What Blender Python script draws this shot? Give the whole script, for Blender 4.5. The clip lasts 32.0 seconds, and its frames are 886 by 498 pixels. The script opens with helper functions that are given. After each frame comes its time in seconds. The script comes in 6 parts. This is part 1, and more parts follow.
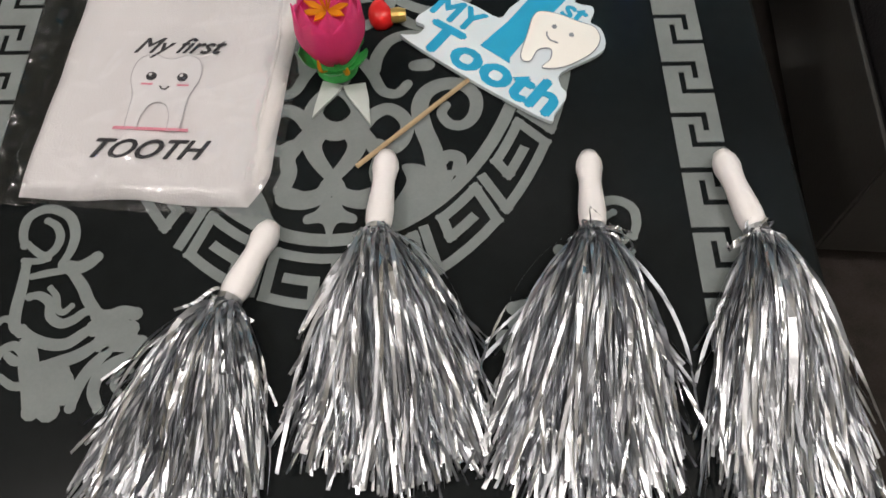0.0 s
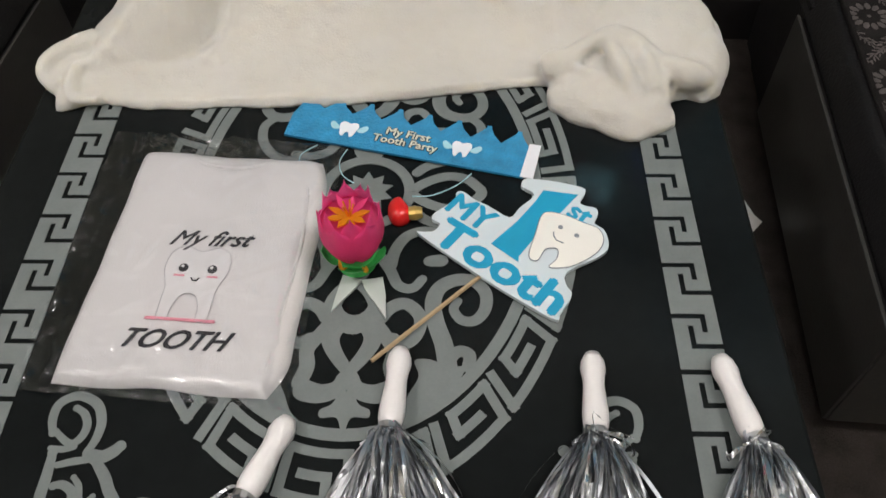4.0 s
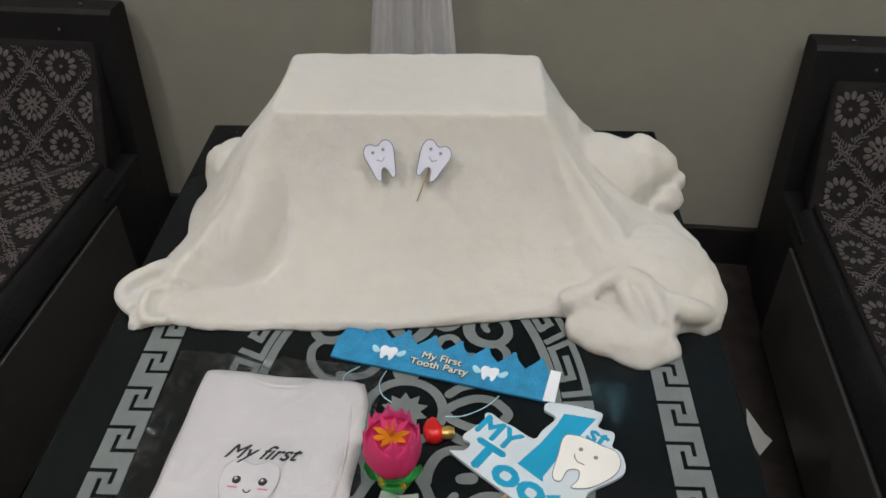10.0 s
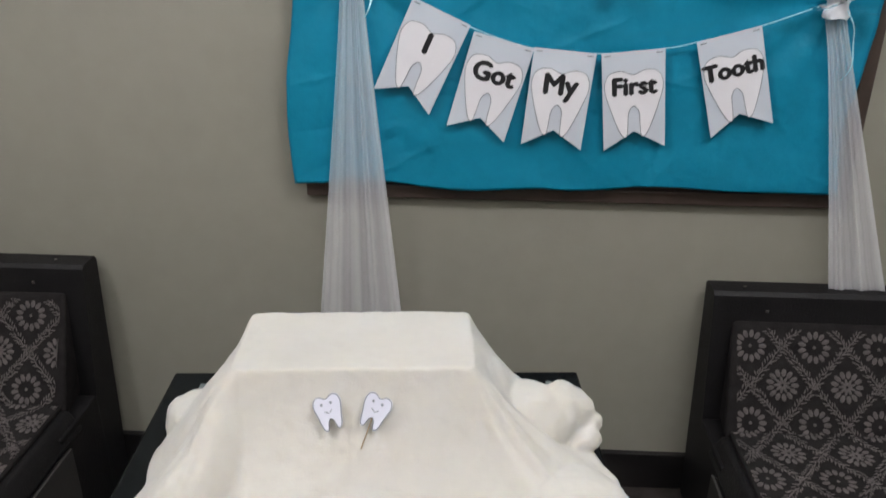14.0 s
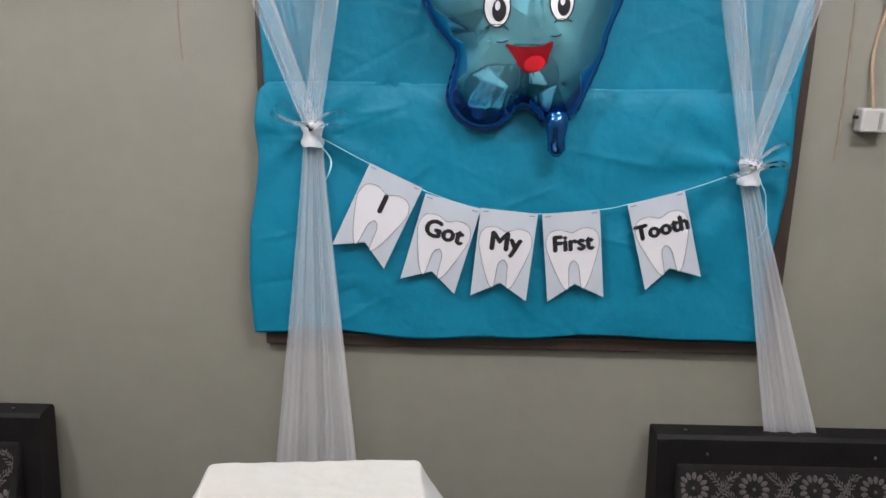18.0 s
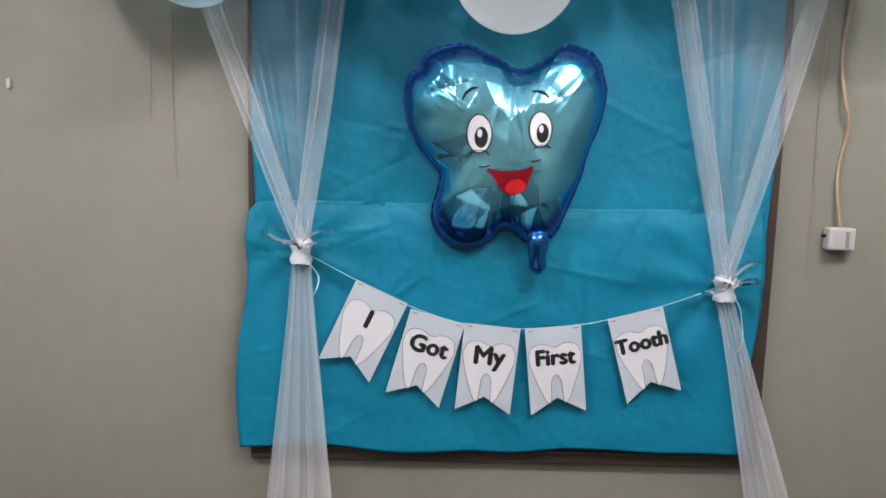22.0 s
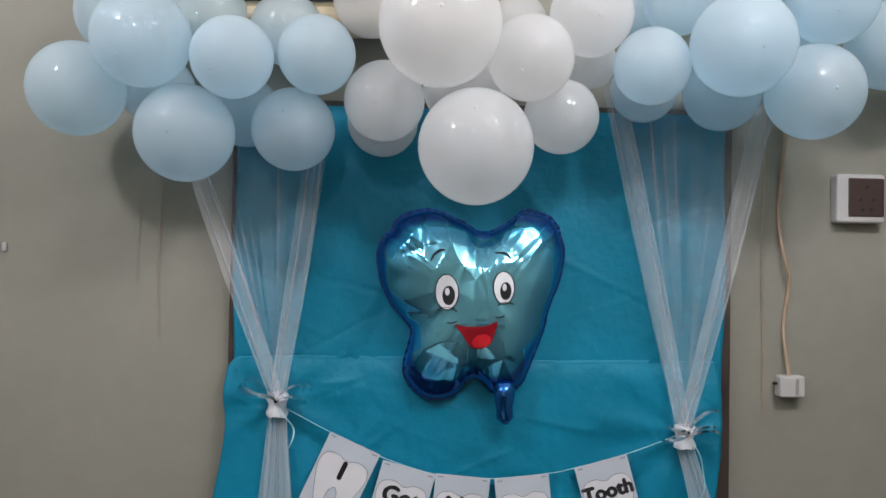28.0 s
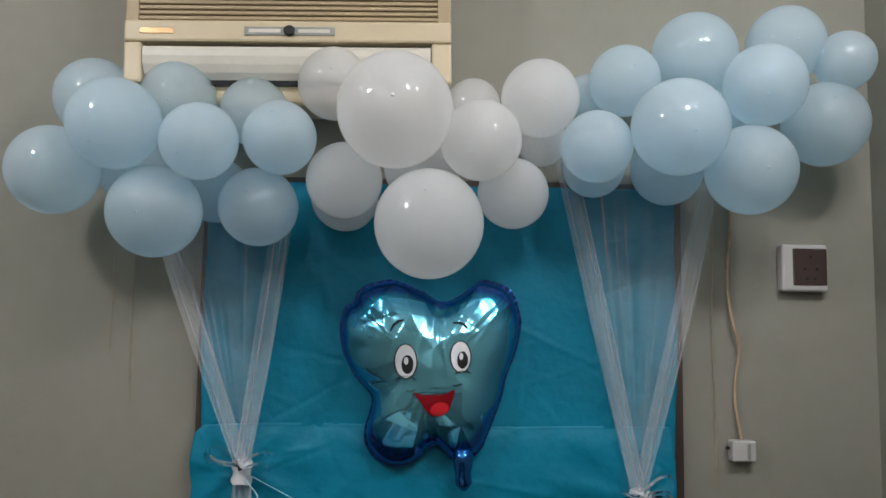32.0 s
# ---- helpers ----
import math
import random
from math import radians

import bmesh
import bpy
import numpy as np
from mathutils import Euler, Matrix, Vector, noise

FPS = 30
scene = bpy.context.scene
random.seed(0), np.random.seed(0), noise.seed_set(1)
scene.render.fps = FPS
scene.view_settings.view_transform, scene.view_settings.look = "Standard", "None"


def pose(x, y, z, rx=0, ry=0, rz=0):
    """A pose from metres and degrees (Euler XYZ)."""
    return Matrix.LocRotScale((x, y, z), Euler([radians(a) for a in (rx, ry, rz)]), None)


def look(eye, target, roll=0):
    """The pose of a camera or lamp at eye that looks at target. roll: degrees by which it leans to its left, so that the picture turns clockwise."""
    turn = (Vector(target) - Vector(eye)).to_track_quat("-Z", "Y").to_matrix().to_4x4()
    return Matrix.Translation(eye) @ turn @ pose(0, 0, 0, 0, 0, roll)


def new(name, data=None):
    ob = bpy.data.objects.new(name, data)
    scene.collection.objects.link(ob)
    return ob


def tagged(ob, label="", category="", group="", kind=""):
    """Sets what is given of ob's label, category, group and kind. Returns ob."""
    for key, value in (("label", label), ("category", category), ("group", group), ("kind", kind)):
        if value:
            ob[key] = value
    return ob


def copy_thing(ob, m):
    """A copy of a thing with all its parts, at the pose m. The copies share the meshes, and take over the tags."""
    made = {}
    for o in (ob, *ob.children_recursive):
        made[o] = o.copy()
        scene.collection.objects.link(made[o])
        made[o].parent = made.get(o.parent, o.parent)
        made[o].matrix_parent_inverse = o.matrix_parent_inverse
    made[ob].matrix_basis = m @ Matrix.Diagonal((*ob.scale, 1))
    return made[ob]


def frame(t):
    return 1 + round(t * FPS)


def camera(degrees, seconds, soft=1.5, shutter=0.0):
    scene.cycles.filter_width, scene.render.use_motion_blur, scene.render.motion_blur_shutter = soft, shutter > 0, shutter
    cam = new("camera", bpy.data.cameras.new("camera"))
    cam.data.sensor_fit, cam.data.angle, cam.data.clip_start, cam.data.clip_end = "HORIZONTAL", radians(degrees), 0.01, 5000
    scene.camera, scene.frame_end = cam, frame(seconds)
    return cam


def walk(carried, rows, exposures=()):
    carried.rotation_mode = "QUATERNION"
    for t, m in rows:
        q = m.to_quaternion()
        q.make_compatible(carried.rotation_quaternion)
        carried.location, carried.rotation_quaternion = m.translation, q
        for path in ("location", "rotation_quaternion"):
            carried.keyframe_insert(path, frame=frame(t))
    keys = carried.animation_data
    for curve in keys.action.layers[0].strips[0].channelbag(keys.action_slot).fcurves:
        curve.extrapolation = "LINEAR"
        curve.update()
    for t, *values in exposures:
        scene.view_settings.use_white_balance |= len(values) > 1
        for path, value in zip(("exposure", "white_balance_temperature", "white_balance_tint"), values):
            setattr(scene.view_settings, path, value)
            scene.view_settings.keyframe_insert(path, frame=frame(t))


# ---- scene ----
cam = camera(58.3, 32.0, shutter=0.6)
PATH = [
    (0, (-0.042, -1.546, 1.101), (-0.117, -0.613, -0.667), -1.4),
    (0.5, (-0.04, -1.536, 1.109), (-0.119, -0.586, -0.649), -1.3),
    (1, (-0.042, -1.529, 1.116), (-0.118, -0.553, -0.628), -1.0),
    (1.5, (-0.039, -1.528, 1.119), (-0.132, -0.515, -0.602), -1.5),
    (2, (-0.038, -1.523, 1.126), (-0.144, -0.48, -0.577), -1.8),
    (2.5, (-0.04, -1.519, 1.135), (-0.15, -0.435, -0.542), -1.7),
    (3, (-0.041, -1.515, 1.145), (-0.155, -0.389, -0.503), -1.5),
    (3.5, (-0.041, -1.511, 1.155), (-0.161, -0.355, -0.472), -1.4),
    (5.5, (-0.046, -1.513, 1.19), (-0.195, -0.225, -0.332), -1.4),
    (6, (-0.05, -1.515, 1.199), (-0.205, -0.192, -0.292), -1.2),
    (6.5, (-0.052, -1.52, 1.206), (-0.214, -0.16, -0.252), -1.0),
    (7, (-0.053, -1.524, 1.211), (-0.22, -0.138, -0.22), -0.9),
    (7.5, (-0.054, -1.53, 1.218), (-0.224, -0.115, -0.185), -0.8),
    (8, (-0.054, -1.535, 1.226), (-0.229, -0.092, -0.147), -0.7),
    (8.5, (-0.057, -1.54, 1.233), (-0.232, -0.07, -0.112), -0.6),
    (9, (-0.057, -1.546, 1.24), (-0.236, -0.051, -0.077), -0.6),
    (9.5, (-0.058, -1.553, 1.245), (-0.239, -0.033, -0.042), -0.6),
    (10, (-0.059, -1.559, 1.253), (-0.243, -0.018, -0.008), -0.6),
    (10.5, (-0.057, -1.567, 1.263), (-0.245, -0.002, 0.032), -0.6),
    (11, (-0.054, -1.577, 1.273), (-0.245, 0.01, 0.071), -0.6),
    (11.5, (-0.049, -1.586, 1.285), (-0.237, 0.024, 0.114), -0.4),
    (12, (-0.044, -1.598, 1.303), (-0.217, 0.054, 0.189), -0.0),
    (12.5, (-0.039, -1.605, 1.325), (-0.185, 0.086, 0.267), 0.4),
    (13, (-0.037, -1.619, 1.336), (-0.154, 0.128, 0.371), 0.7),
    (13.5, (-0.032, -1.633, 1.358), (-0.133, 0.156, 0.469), 0.7),
    (14, (-0.031, -1.646, 1.377), (-0.121, 0.179, 0.564), 0.5),
    (14.5, (-0.027, -1.65, 1.395), (-0.113, 0.199, 0.638), 0.3),
    (15, (-0.024, -1.665, 1.404), (-0.097, 0.208, 0.705), 0.4),
    (15.5, (-0.023, -1.681, 1.406), (-0.077, 0.211, 0.76), 0.5),
    (17.5, (-0.006, -1.718, 1.434), (-0.022, 0.212, 0.911), 1.1),
    (18, (-0.011, -1.723, 1.443), (-0.013, 0.214, 0.945), 1.3),
    (18.5, (-0.009, -1.725, 1.446), (-0.006, 0.218, 0.974), 1.3),
    (19, (-0.013, -1.728, 1.452), (0.004, 0.22, 1.0), 1.5),
    (19.5, (-0.012, -1.732, 1.458), (0.01, 0.22, 1.023), 1.5),
    (20, (-0.007, -1.737, 1.457), (0.013, 0.221, 1.048), 1.6),
    (20.5, (-0.011, -1.739, 1.465), (0.016, 0.223, 1.077), 1.6),
    (21, (0.0, -1.746, 1.475), (0.015, 0.221, 1.113), 1.5),
    (21.5, (-0.003, -1.75, 1.489), (0.016, 0.225, 1.176), 1.5),
    (22, (-0.007, -1.752, 1.505), (0.018, 0.229, 1.229), 1.5),
    (22.5, (-0.006, -1.757, 1.517), (0.017, 0.227, 1.266), 1.6),
    (23, (-0.011, -1.763, 1.522), (0.015, 0.225, 1.3), 1.5),
    (23.5, (-0.011, -1.763, 1.525), (0.015, 0.225, 1.299), 1.5),
    (24, (-0.009, -1.775, 1.529), (0.026, 0.219, 1.376), 1.5),
    (24.5, (-0.005, -1.786, 1.528), (0.03, 0.211, 1.417), 1.4),
    (25, (-0.008, -1.793, 1.549), (0.033, 0.204, 1.456), 1.3),
    (25.5, (-0.003, -1.805, 1.556), (0.034, 0.193, 1.491), 1.1),
    (26, (-0.003, -1.817, 1.556), (0.039, 0.183, 1.526), 1.1),
    (26.5, (-0.012, -1.822, 1.552), (0.051, 0.177, 1.557), 1.1),
    (28.5, (0.023, -1.862, 1.579), (0.093, 0.136, 1.639), 1.0),
    (29, (0.029, -1.87, 1.598), (0.103, 0.128, 1.668), 0.7),
    (29.5, (0.029, -1.874, 1.603), (0.11, 0.122, 1.689), 0.6),
    (30, (0.041, -1.888, 1.612), (0.118, 0.108, 1.711), 0.5),
    (30.5, (0.055, -1.899, 1.613), (0.128, 0.097, 1.724), 0.4),
    (31, (0.054, -1.907, 1.608), (0.139, 0.087, 1.736), 0.6),
    (31.5, (0.086, -1.922, 1.604), (0.153, 0.07, 1.761), 0.7),
    (32, (0.095, -1.933, 1.6), (0.167, 0.056, 1.788), 0.8),
]
walk(cam, [(t, look(eye, target, roll)) for t, eye, target, roll in PATH],
     [(0, 0.12, 6800, 12), (5, 0.03, 6550, 10), (9, -0.06, 6400, 10), (11, -0.04, 6400, 10), (13, 0.13, 6300, 10), (15, 0.48, 6200, 12), (23, 0.48, 6220, 13), (26, 0.24, 6230, 13), (29, -0.05, 6130, 10), (31, -0.21, 6130, 8), (32, -0.4, 6180, 8)])

# ---- light ----
TAB = 0.56          # table top height
world = bpy.data.worlds.new("world")
scene.world = world
world.use_nodes = True
world.node_tree.nodes["Background"].inputs[0].default_value = (0.9, 0.93, 1.0, 1)
world.node_tree.nodes["Background"].inputs[1].default_value = 0.02


def ceiling_lamp(x, y, z, watts, size, colour):
    lamp = bpy.data.lights.new("lamp_light", "POINT")
    lamp.shadow_soft_size, lamp.energy, lamp.color = size, watts, colour
    ob = new("lamp_light", lamp)
    ob.matrix_world = pose(x, y, z)
    return ob


ceiling_lamp(1.0, -1.35, 2.72, 25, 0.085, (1.0, 0.965, 0.97))
ceiling_lamp(-1.3, -1.45, 2.72, 48, 0.1, (1.0, 0.965, 0.97))
ceiling_lamp(0.62, -1.5, 2.72, 27, 0.085, (1.0, 0.965, 0.97))
ceiling_lamp(-0.3, -3.1, 2.72, 25, 0.1, (1.0, 0.965, 0.97))

# ---- materials ----
def mat(name, colour, rough=0.6, metal=0.0, vary=0.12, scale=8.0, bump=0.0, bump_scale=60.0, coat=0.0, sheen=0.0):
    """A surface with two scales of colour variation and a fine relief."""
    m = bpy.data.materials.new(name)
    m.use_nodes = True
    nt = m.node_tree
    b = nt.nodes["Principled BSDF"]
    b.inputs["Roughness"].default_value, b.inputs["Metallic"].default_value = rough, metal
    b.inputs["Coat Weight"].default_value, b.inputs["Sheen Weight"].default_value = coat, sheen
    co = nt.nodes.new("ShaderNodeTexCoord")
    big, fine = nt.nodes.new("ShaderNodeTexNoise"), nt.nodes.new("ShaderNodeTexNoise")
    big.inputs["Scale"].default_value, fine.inputs["Scale"].default_value = scale, scale * 14
    big.inputs["Detail"].default_value = 4
    mix = nt.nodes.new("ShaderNodeMath")
    mix.operation = "MULTIPLY_ADD"
    mix.inputs[1].default_value = 0.35
    for n in (big, fine):
        nt.links.new(co.outputs["Object"], n.inputs["Vector"])
    nt.links.new(fine.outputs["Fac"], mix.inputs[0])
    nt.links.new(big.outputs["Fac"], mix.inputs[2])
    ramp = nt.nodes.new("ShaderNodeValToRGB")
    lo, hi = [max(0, c * (1 - vary)) for c in colour], [min(1, c * (1 + vary)) for c in colour]
    ramp.color_ramp.elements[0].position, ramp.color_ramp.elements[1].position = 0.4, 0.95
    ramp.color_ramp.elements[0].color, ramp.color_ramp.elements[1].color = (*lo, 1), (*hi, 1)
    nt.links.new(mix.outputs[0], ramp.inputs[0])
    nt.links.new(ramp.outputs[0], b.inputs["Base Color"])
    if bump:
        n, bp = nt.nodes.new("ShaderNodeTexNoise"), nt.nodes.new("ShaderNodeBump")
        n.inputs["Scale"].default_value, n.inputs["Detail"].default_value = bump_scale, 5
        nt.links.new(co.outputs["Object"], n.inputs["Vector"])
        bp.inputs["Strength"].default_value, bp.inputs["Distance"].default_value = bump, 0.004
        nt.links.new(n.outputs["Fac"], bp.inputs["Height"])
        nt.links.new(bp.outputs[0], b.inputs["Normal"])
    return m


WALL = mat("wall_paint", (0.2675, 0.2571, 0.212), 0.75, vary=0.1, scale=1.3, bump=0.12, bump_scale=90)
CEIL = mat("ceiling_paint", (0.75, 0.74, 0.70), 0.8, vary=0.03, scale=2)
FLOOR = mat("dark_carpet", (0.036, 0.03, 0.027), 0.9, vary=0.4, scale=20, bump=0.6, bump_scale=300)
SKIRT = mat("black_skirting", (0.012, 0.011, 0.011), 0.35, vary=0.3, scale=10)
LEATHER = mat("black_leatherette", (0.0085, 0.008, 0.0085), 0.55, vary=0.3, scale=12, bump=0.35, bump_scale=220)
PANEL = mat("grey_black_panel", (0.042, 0.04, 0.037), 0.4, vary=0.15, scale=6, bump=0.1, bump_scale=150)
GLASS = mat("black_table_glass", (0.0075, 0.009, 0.0095), 0.1, vary=0.3, scale=5)
GLASS.node_tree.nodes["Principled BSDF"].inputs["IOR"].default_value = 1.2
for _m, _s in ((LEATHER, 0.25), (PANEL, 0.5), (FLOOR, 0.1)):
    _m.node_tree.nodes["Principled BSDF"].inputs["Specular IOR Level"].default_value = _s
FROST = mat("frosted_print", (0.163, 0.184, 0.181), 0.6, vary=0.12, scale=30)
FROST.node_tree.nodes["Principled BSDF"].inputs["Specular IOR Level"].default_value = 0.2
CLOTH = mat("cream_cotton", (0.59, 0.574, 0.527), 0.9, vary=0.05, scale=5, bump=0.2, bump_scale=420, sheen=0.2)
_b = CLOTH.node_tree.nodes["Principled BSDF"]
_b.inputs["Subsurface Weight"].default_value, _b.inputs["Subsurface Scale"].default_value = 0.6, 0.022
_b.inputs["Subsurface Radius"].default_value = (1.0, 0.9, 0.7)
SHEET = mat("turquoise_sheet", (0.0054, 0.2052, 0.3222), 0.5, vary=0.12, scale=4, bump=0.6, bump_scale=40)
SHEET.node_tree.nodes["Principled BSDF"].inputs["Specular IOR Level"].default_value = 0.28
BROWN = mat("brown_wood_frame", (0.055, 0.038, 0.03), 0.45, vary=0.3, scale=14)
WHITE = mat("white_card", (0.80, 0.82, 0.86), 0.55, vary=0.02, scale=10)
BLACK = mat("black_ink", (0.01, 0.01, 0.012), 0.5)

# ---- building tools ----
from mathutils.bvhtree import BVHTree
from mathutils.geometry import delaunay_2d_cdt, tessellate_polygon


def part(name, bm, material, parent=None, label="", smooth=False):
    """Links a bmesh as one mesh object under a thing or a part."""
    me = bpy.data.meshes.new(name)
    bm.normal_update()
    bm.to_mesh(me)
    bm.free()
    me.materials.append(material)
    if smooth:
        me.shade_smooth()
    ob = new(name, me)
    if parent is not None:
        ob.parent = parent
        ob.matrix_parent_inverse = parent.matrix_world.inverted()
    return tagged(ob, label)


def thing(name, label, category, at=(0, 0, 0), group=""):
    ob = new(name)
    ob.location = at
    ob.empty_display_size = 0.05
    bpy.context.view_layer.update()
    ob.matrix_world = Matrix.Translation(at)
    return tagged(ob, label, category, group)


def box(x0, x1, y0, y1, z0, z1, bevel=0.0, segs=2, bm=None):
    bm = bm or bmesh.new()
    m = Matrix.Translation(((x0 + x1) / 2, (y0 + y1) / 2, (z0 + z1) / 2)) @ Matrix.Diagonal((x1 - x0, y1 - y0, z1 - z0, 1))
    vs = bmesh.ops.create_cube(bm, size=1, matrix=m)["verts"]
    if bevel:
        es = list({e for v in vs for e in v.link_edges})
        bmesh.ops.bevel(bm, geom=es, offset=bevel, segments=segs, profile=0.5, affect="EDGES")
    return bm


def plate(pts, thick, place=Matrix(), bm=None):
    """A flat plate: an outline in x and y, with a thickness along z."""
    bm = bm or bmesh.new()
    pts = [(p[0], p[1]) for p in pts]
    n = len(pts)
    if sum(pts[i][0] * pts[(i + 1) % n][1] - pts[(i + 1) % n][0] * pts[i][1] for i in range(n)) < 0:
        pts = pts[::-1]
    lo = [bm.verts.new(place @ Vector((x, y, 0))) for x, y in pts]
    hi = [bm.verts.new(place @ Vector((x, y, thick))) for x, y in pts]
    for i in range(n):
        bm.faces.new((lo[i], lo[(i + 1) % n], hi[(i + 1) % n], hi[i]))
    for a, b, c in tessellate_polygon([[Vector((x, y, 0)) for x, y in pts]]):
        pa, pb, pc = (Vector(pts[k]) for k in (a, b, c))
        if (pb - pa).cross(pc - pa) < 0:
            b, c = c, b
        bm.faces.new((hi[a], hi[b], hi[c]))
        bm.faces.new((lo[c], lo[b], lo[a]))
    return bm


def smooth_loop(pts, k=6):
    """A closed Catmull-Rom curve through a few corner points."""
    out, n = [], len(pts)
    for i in range(n):
        p0, p1, p2, p3 = (Vector(pts[(i + j) % n]) for j in (-1, 0, 1, 2))
        for s in range(k):
            t = s / k
            out.append(0.5 * (2 * p1 + (p2 - p0) * t + (2 * p0 - 5 * p1 + 4 * p2 - p3) * t * t + (3 * p1 - p0 - 3 * p2 + p3) * t**3))
    return out


def smooth_line(pts, k=6):
    """An open Catmull-Rom curve through a few points."""
    ext = [pts[0], *pts, pts[-1]]
    out = []
    for i in range(1, len(ext) - 2):
        p0, p1, p2, p3 = (Vector(ext[i + j]) for j in (-1, 0, 1, 2))
        for s in range(k):
            t = s / k
            out.append(0.5 * (2 * p1 + (p2 - p0) * t + (2 * p0 - 5 * p1 + 4 * p2 - p3) * t * t + (3 * p1 - p0 - 3 * p2 + p3) * t**3))
    return out + [Vector(pts[-1])]


def tube(pts, radius, sides=8, closed=False, bm=None):
    """A round cord along points; radius may be a function of the share of its length."""
    bm = bm or bmesh.new()
    pts = [Vector(p) for p in pts]
    n, rings = len(pts), []
    for i, p in enumerate(pts):
        a, b = (pts[(i - 1) % n], pts[(i + 1) % n]) if closed else (pts[max(i - 1, 0)], pts[min(i + 1, n - 1)])
        d = (b - a).normalized()
        u = d.cross(Vector((0, 0.3, 1))).normalized() if abs(d.z) < 0.95 else d.cross(Vector((1, 0, 0))).normalized()
        w = d.cross(u)
        r = radius(i / max(n - 1, 1)) if callable(radius) else radius
        rings.append([bm.verts.new(p + r * (math.cos(q) * u + math.sin(q) * w)) for q in (2 * math.pi * s / sides for s in range(sides))])
    for i in range(n if closed else n - 1):
        for s in range(sides):
            bm.faces.new((rings[i][s], rings[i][(s + 1) % sides], rings[(i + 1) % n][(s + 1) % sides], rings[(i + 1) % n][s]))
    if not closed:
        bm.faces.new(rings[0][::-1])
        bm.faces.new(rings[-1])
    return bm


def ribbon(pts, width, thick, z0, bm=None):
    """A flat strip on a level surface along x, y points, as a low raised bar."""
    bm = bm or bmesh.new()
    pts = [Vector((p[0], p[1])) for p in pts]
    n, rows = len(pts), []
    for i, p in enumerate(pts):
        a, b = pts[max(i - 1, 0)], pts[min(i + 1, n - 1)]
        d = (b - a).normalized()
        side = Vector((-d.y, d.x))
        w = (width(i / max(n - 1, 1)) if callable(width) else width) / 2
        l, r = p + side * w, p - side * w
        rows.append([bm.verts.new((q.x, q.y, z)) for q, z in ((l, z0), (l, z0 + thick), (r, z0 + thick), (r, z0))])
    for i in range(n - 1):
        for s in range(3):
            bm.faces.new((rows[i][s], rows[i][s + 1], rows[i + 1][s + 1], rows[i + 1][s]))
    bm.faces.new(rows[0])
    bm.faces.new(rows[-1][::-1])
    return bm


def lathe(profile, sides=20, place=Matrix(), bm=None):
    """A turned shape round z from radius, height pairs."""
    bm = bm or bmesh.new()
    rings = [[bm.verts.new(place @ Vector((r * math.cos(q), r * math.sin(q), z))) for q in (2 * math.pi * s / sides for s in range(sides))] for r, z in profile]
    for a, b in zip(rings, rings[1:]):
        for s in range(sides):
            bm.faces.new((a[s], a[(s + 1) % sides], b[(s + 1) % sides], b[s]))
    bm.faces.new(rings[0][::-1])
    bm.faces.new(rings[-1])
    return bm


def sheet_of(nu, nv, f, bm=None):
    """A grid of nu by nv cells on f(u, v)."""
    bm = bm or bmesh.new()
    g = [[bm.verts.new(f(i / nu, j / nv)) for j in range(nv + 1)] for i in range(nu + 1)]
    for i in range(nu):
        for j in range(nv):
            bm.faces.new((g[i][j], g[i + 1][j], g[i + 1][j + 1], g[i][j + 1]))
    return bm


def setting(name, bm, material, label=""):
    return tagged(part(name, bm, material), label, name.split("_")[0], kind="structure")


def lettering(name, text, size, place, material, parent, bold=0.0, shear=0.0, thick=0.0006, align="CENTER", fill=None):
    """Text in the built-in font as one mesh part; fill gives the width and height that it takes up."""
    cu = bpy.data.curves.new(name, "FONT")
    cu.body, cu.size, cu.align_x, cu.align_y = text, size, align, "CENTER"
    cu.extrude, cu.shear, cu.resolution_u = thick, shear, 3
    tmp = bpy.data.objects.new(name, cu)
    scene.collection.objects.link(tmp)
    bpy.context.view_layer.update()
    me = bpy.data.meshes.new_from_object(tmp)
    bpy.data.objects.remove(tmp)
    bpy.data.curves.remove(cu)
    if fill:
        xs, ys = [v.co.x for v in me.vertices], [v.co.y for v in me.vertices]
        me.transform(Matrix.Diagonal((fill[0] / (max(xs) - min(xs)), fill[1] / (max(ys) - min(ys)), 1, 1)) @ Matrix.Translation((-(max(xs) + min(xs)) / 2, -(max(ys) + min(ys)) / 2, 0)))
    if bold:
        # heavier strokes: the same outline set a little apart on four sides
        bm = bmesh.new()
        for dx, dy, dz in ((-bold, 0, 0), (bold, 0, 0.00003), (0, bold * 0.8, 0.00006), (0, -bold * 0.8, 0.00009), (0, 0, 0.00012)):
            layer = me.copy()
            layer.transform(Matrix.Translation((dx, dy, dz)))
            bm.from_mesh(layer)
            bpy.data.meshes.remove(layer)
        bm.to_mesh(me)
        bm.free()
    me.transform(place)
    me.materials.clear()
    me.materials.append(material)
    ob = new(name, me)
    if parent is not None:
        ob.parent = parent
        ob.matrix_parent_inverse = parent.matrix_world.inverted()
    return ob


def crease_set(n, x0, x1, z0, z1, seed, short=0.05, long=0.16, deep=0.006, wide=0.009):
    """Random straight folds in a sheet: start, direction, length, depth, width."""
    rnd = random.Random(seed)
    out = []
    for _ in range(n):
        q = rnd.uniform(0, math.pi)
        out.append((rnd.uniform(x0, x1), rnd.uniform(z0, z1), math.cos(q), math.sin(q), rnd.uniform(short, long), rnd.uniform(0.3, 1) * deep * rnd.choice((1, 1, -1)), rnd.uniform(0.5, 1.2) * wide))
    return out


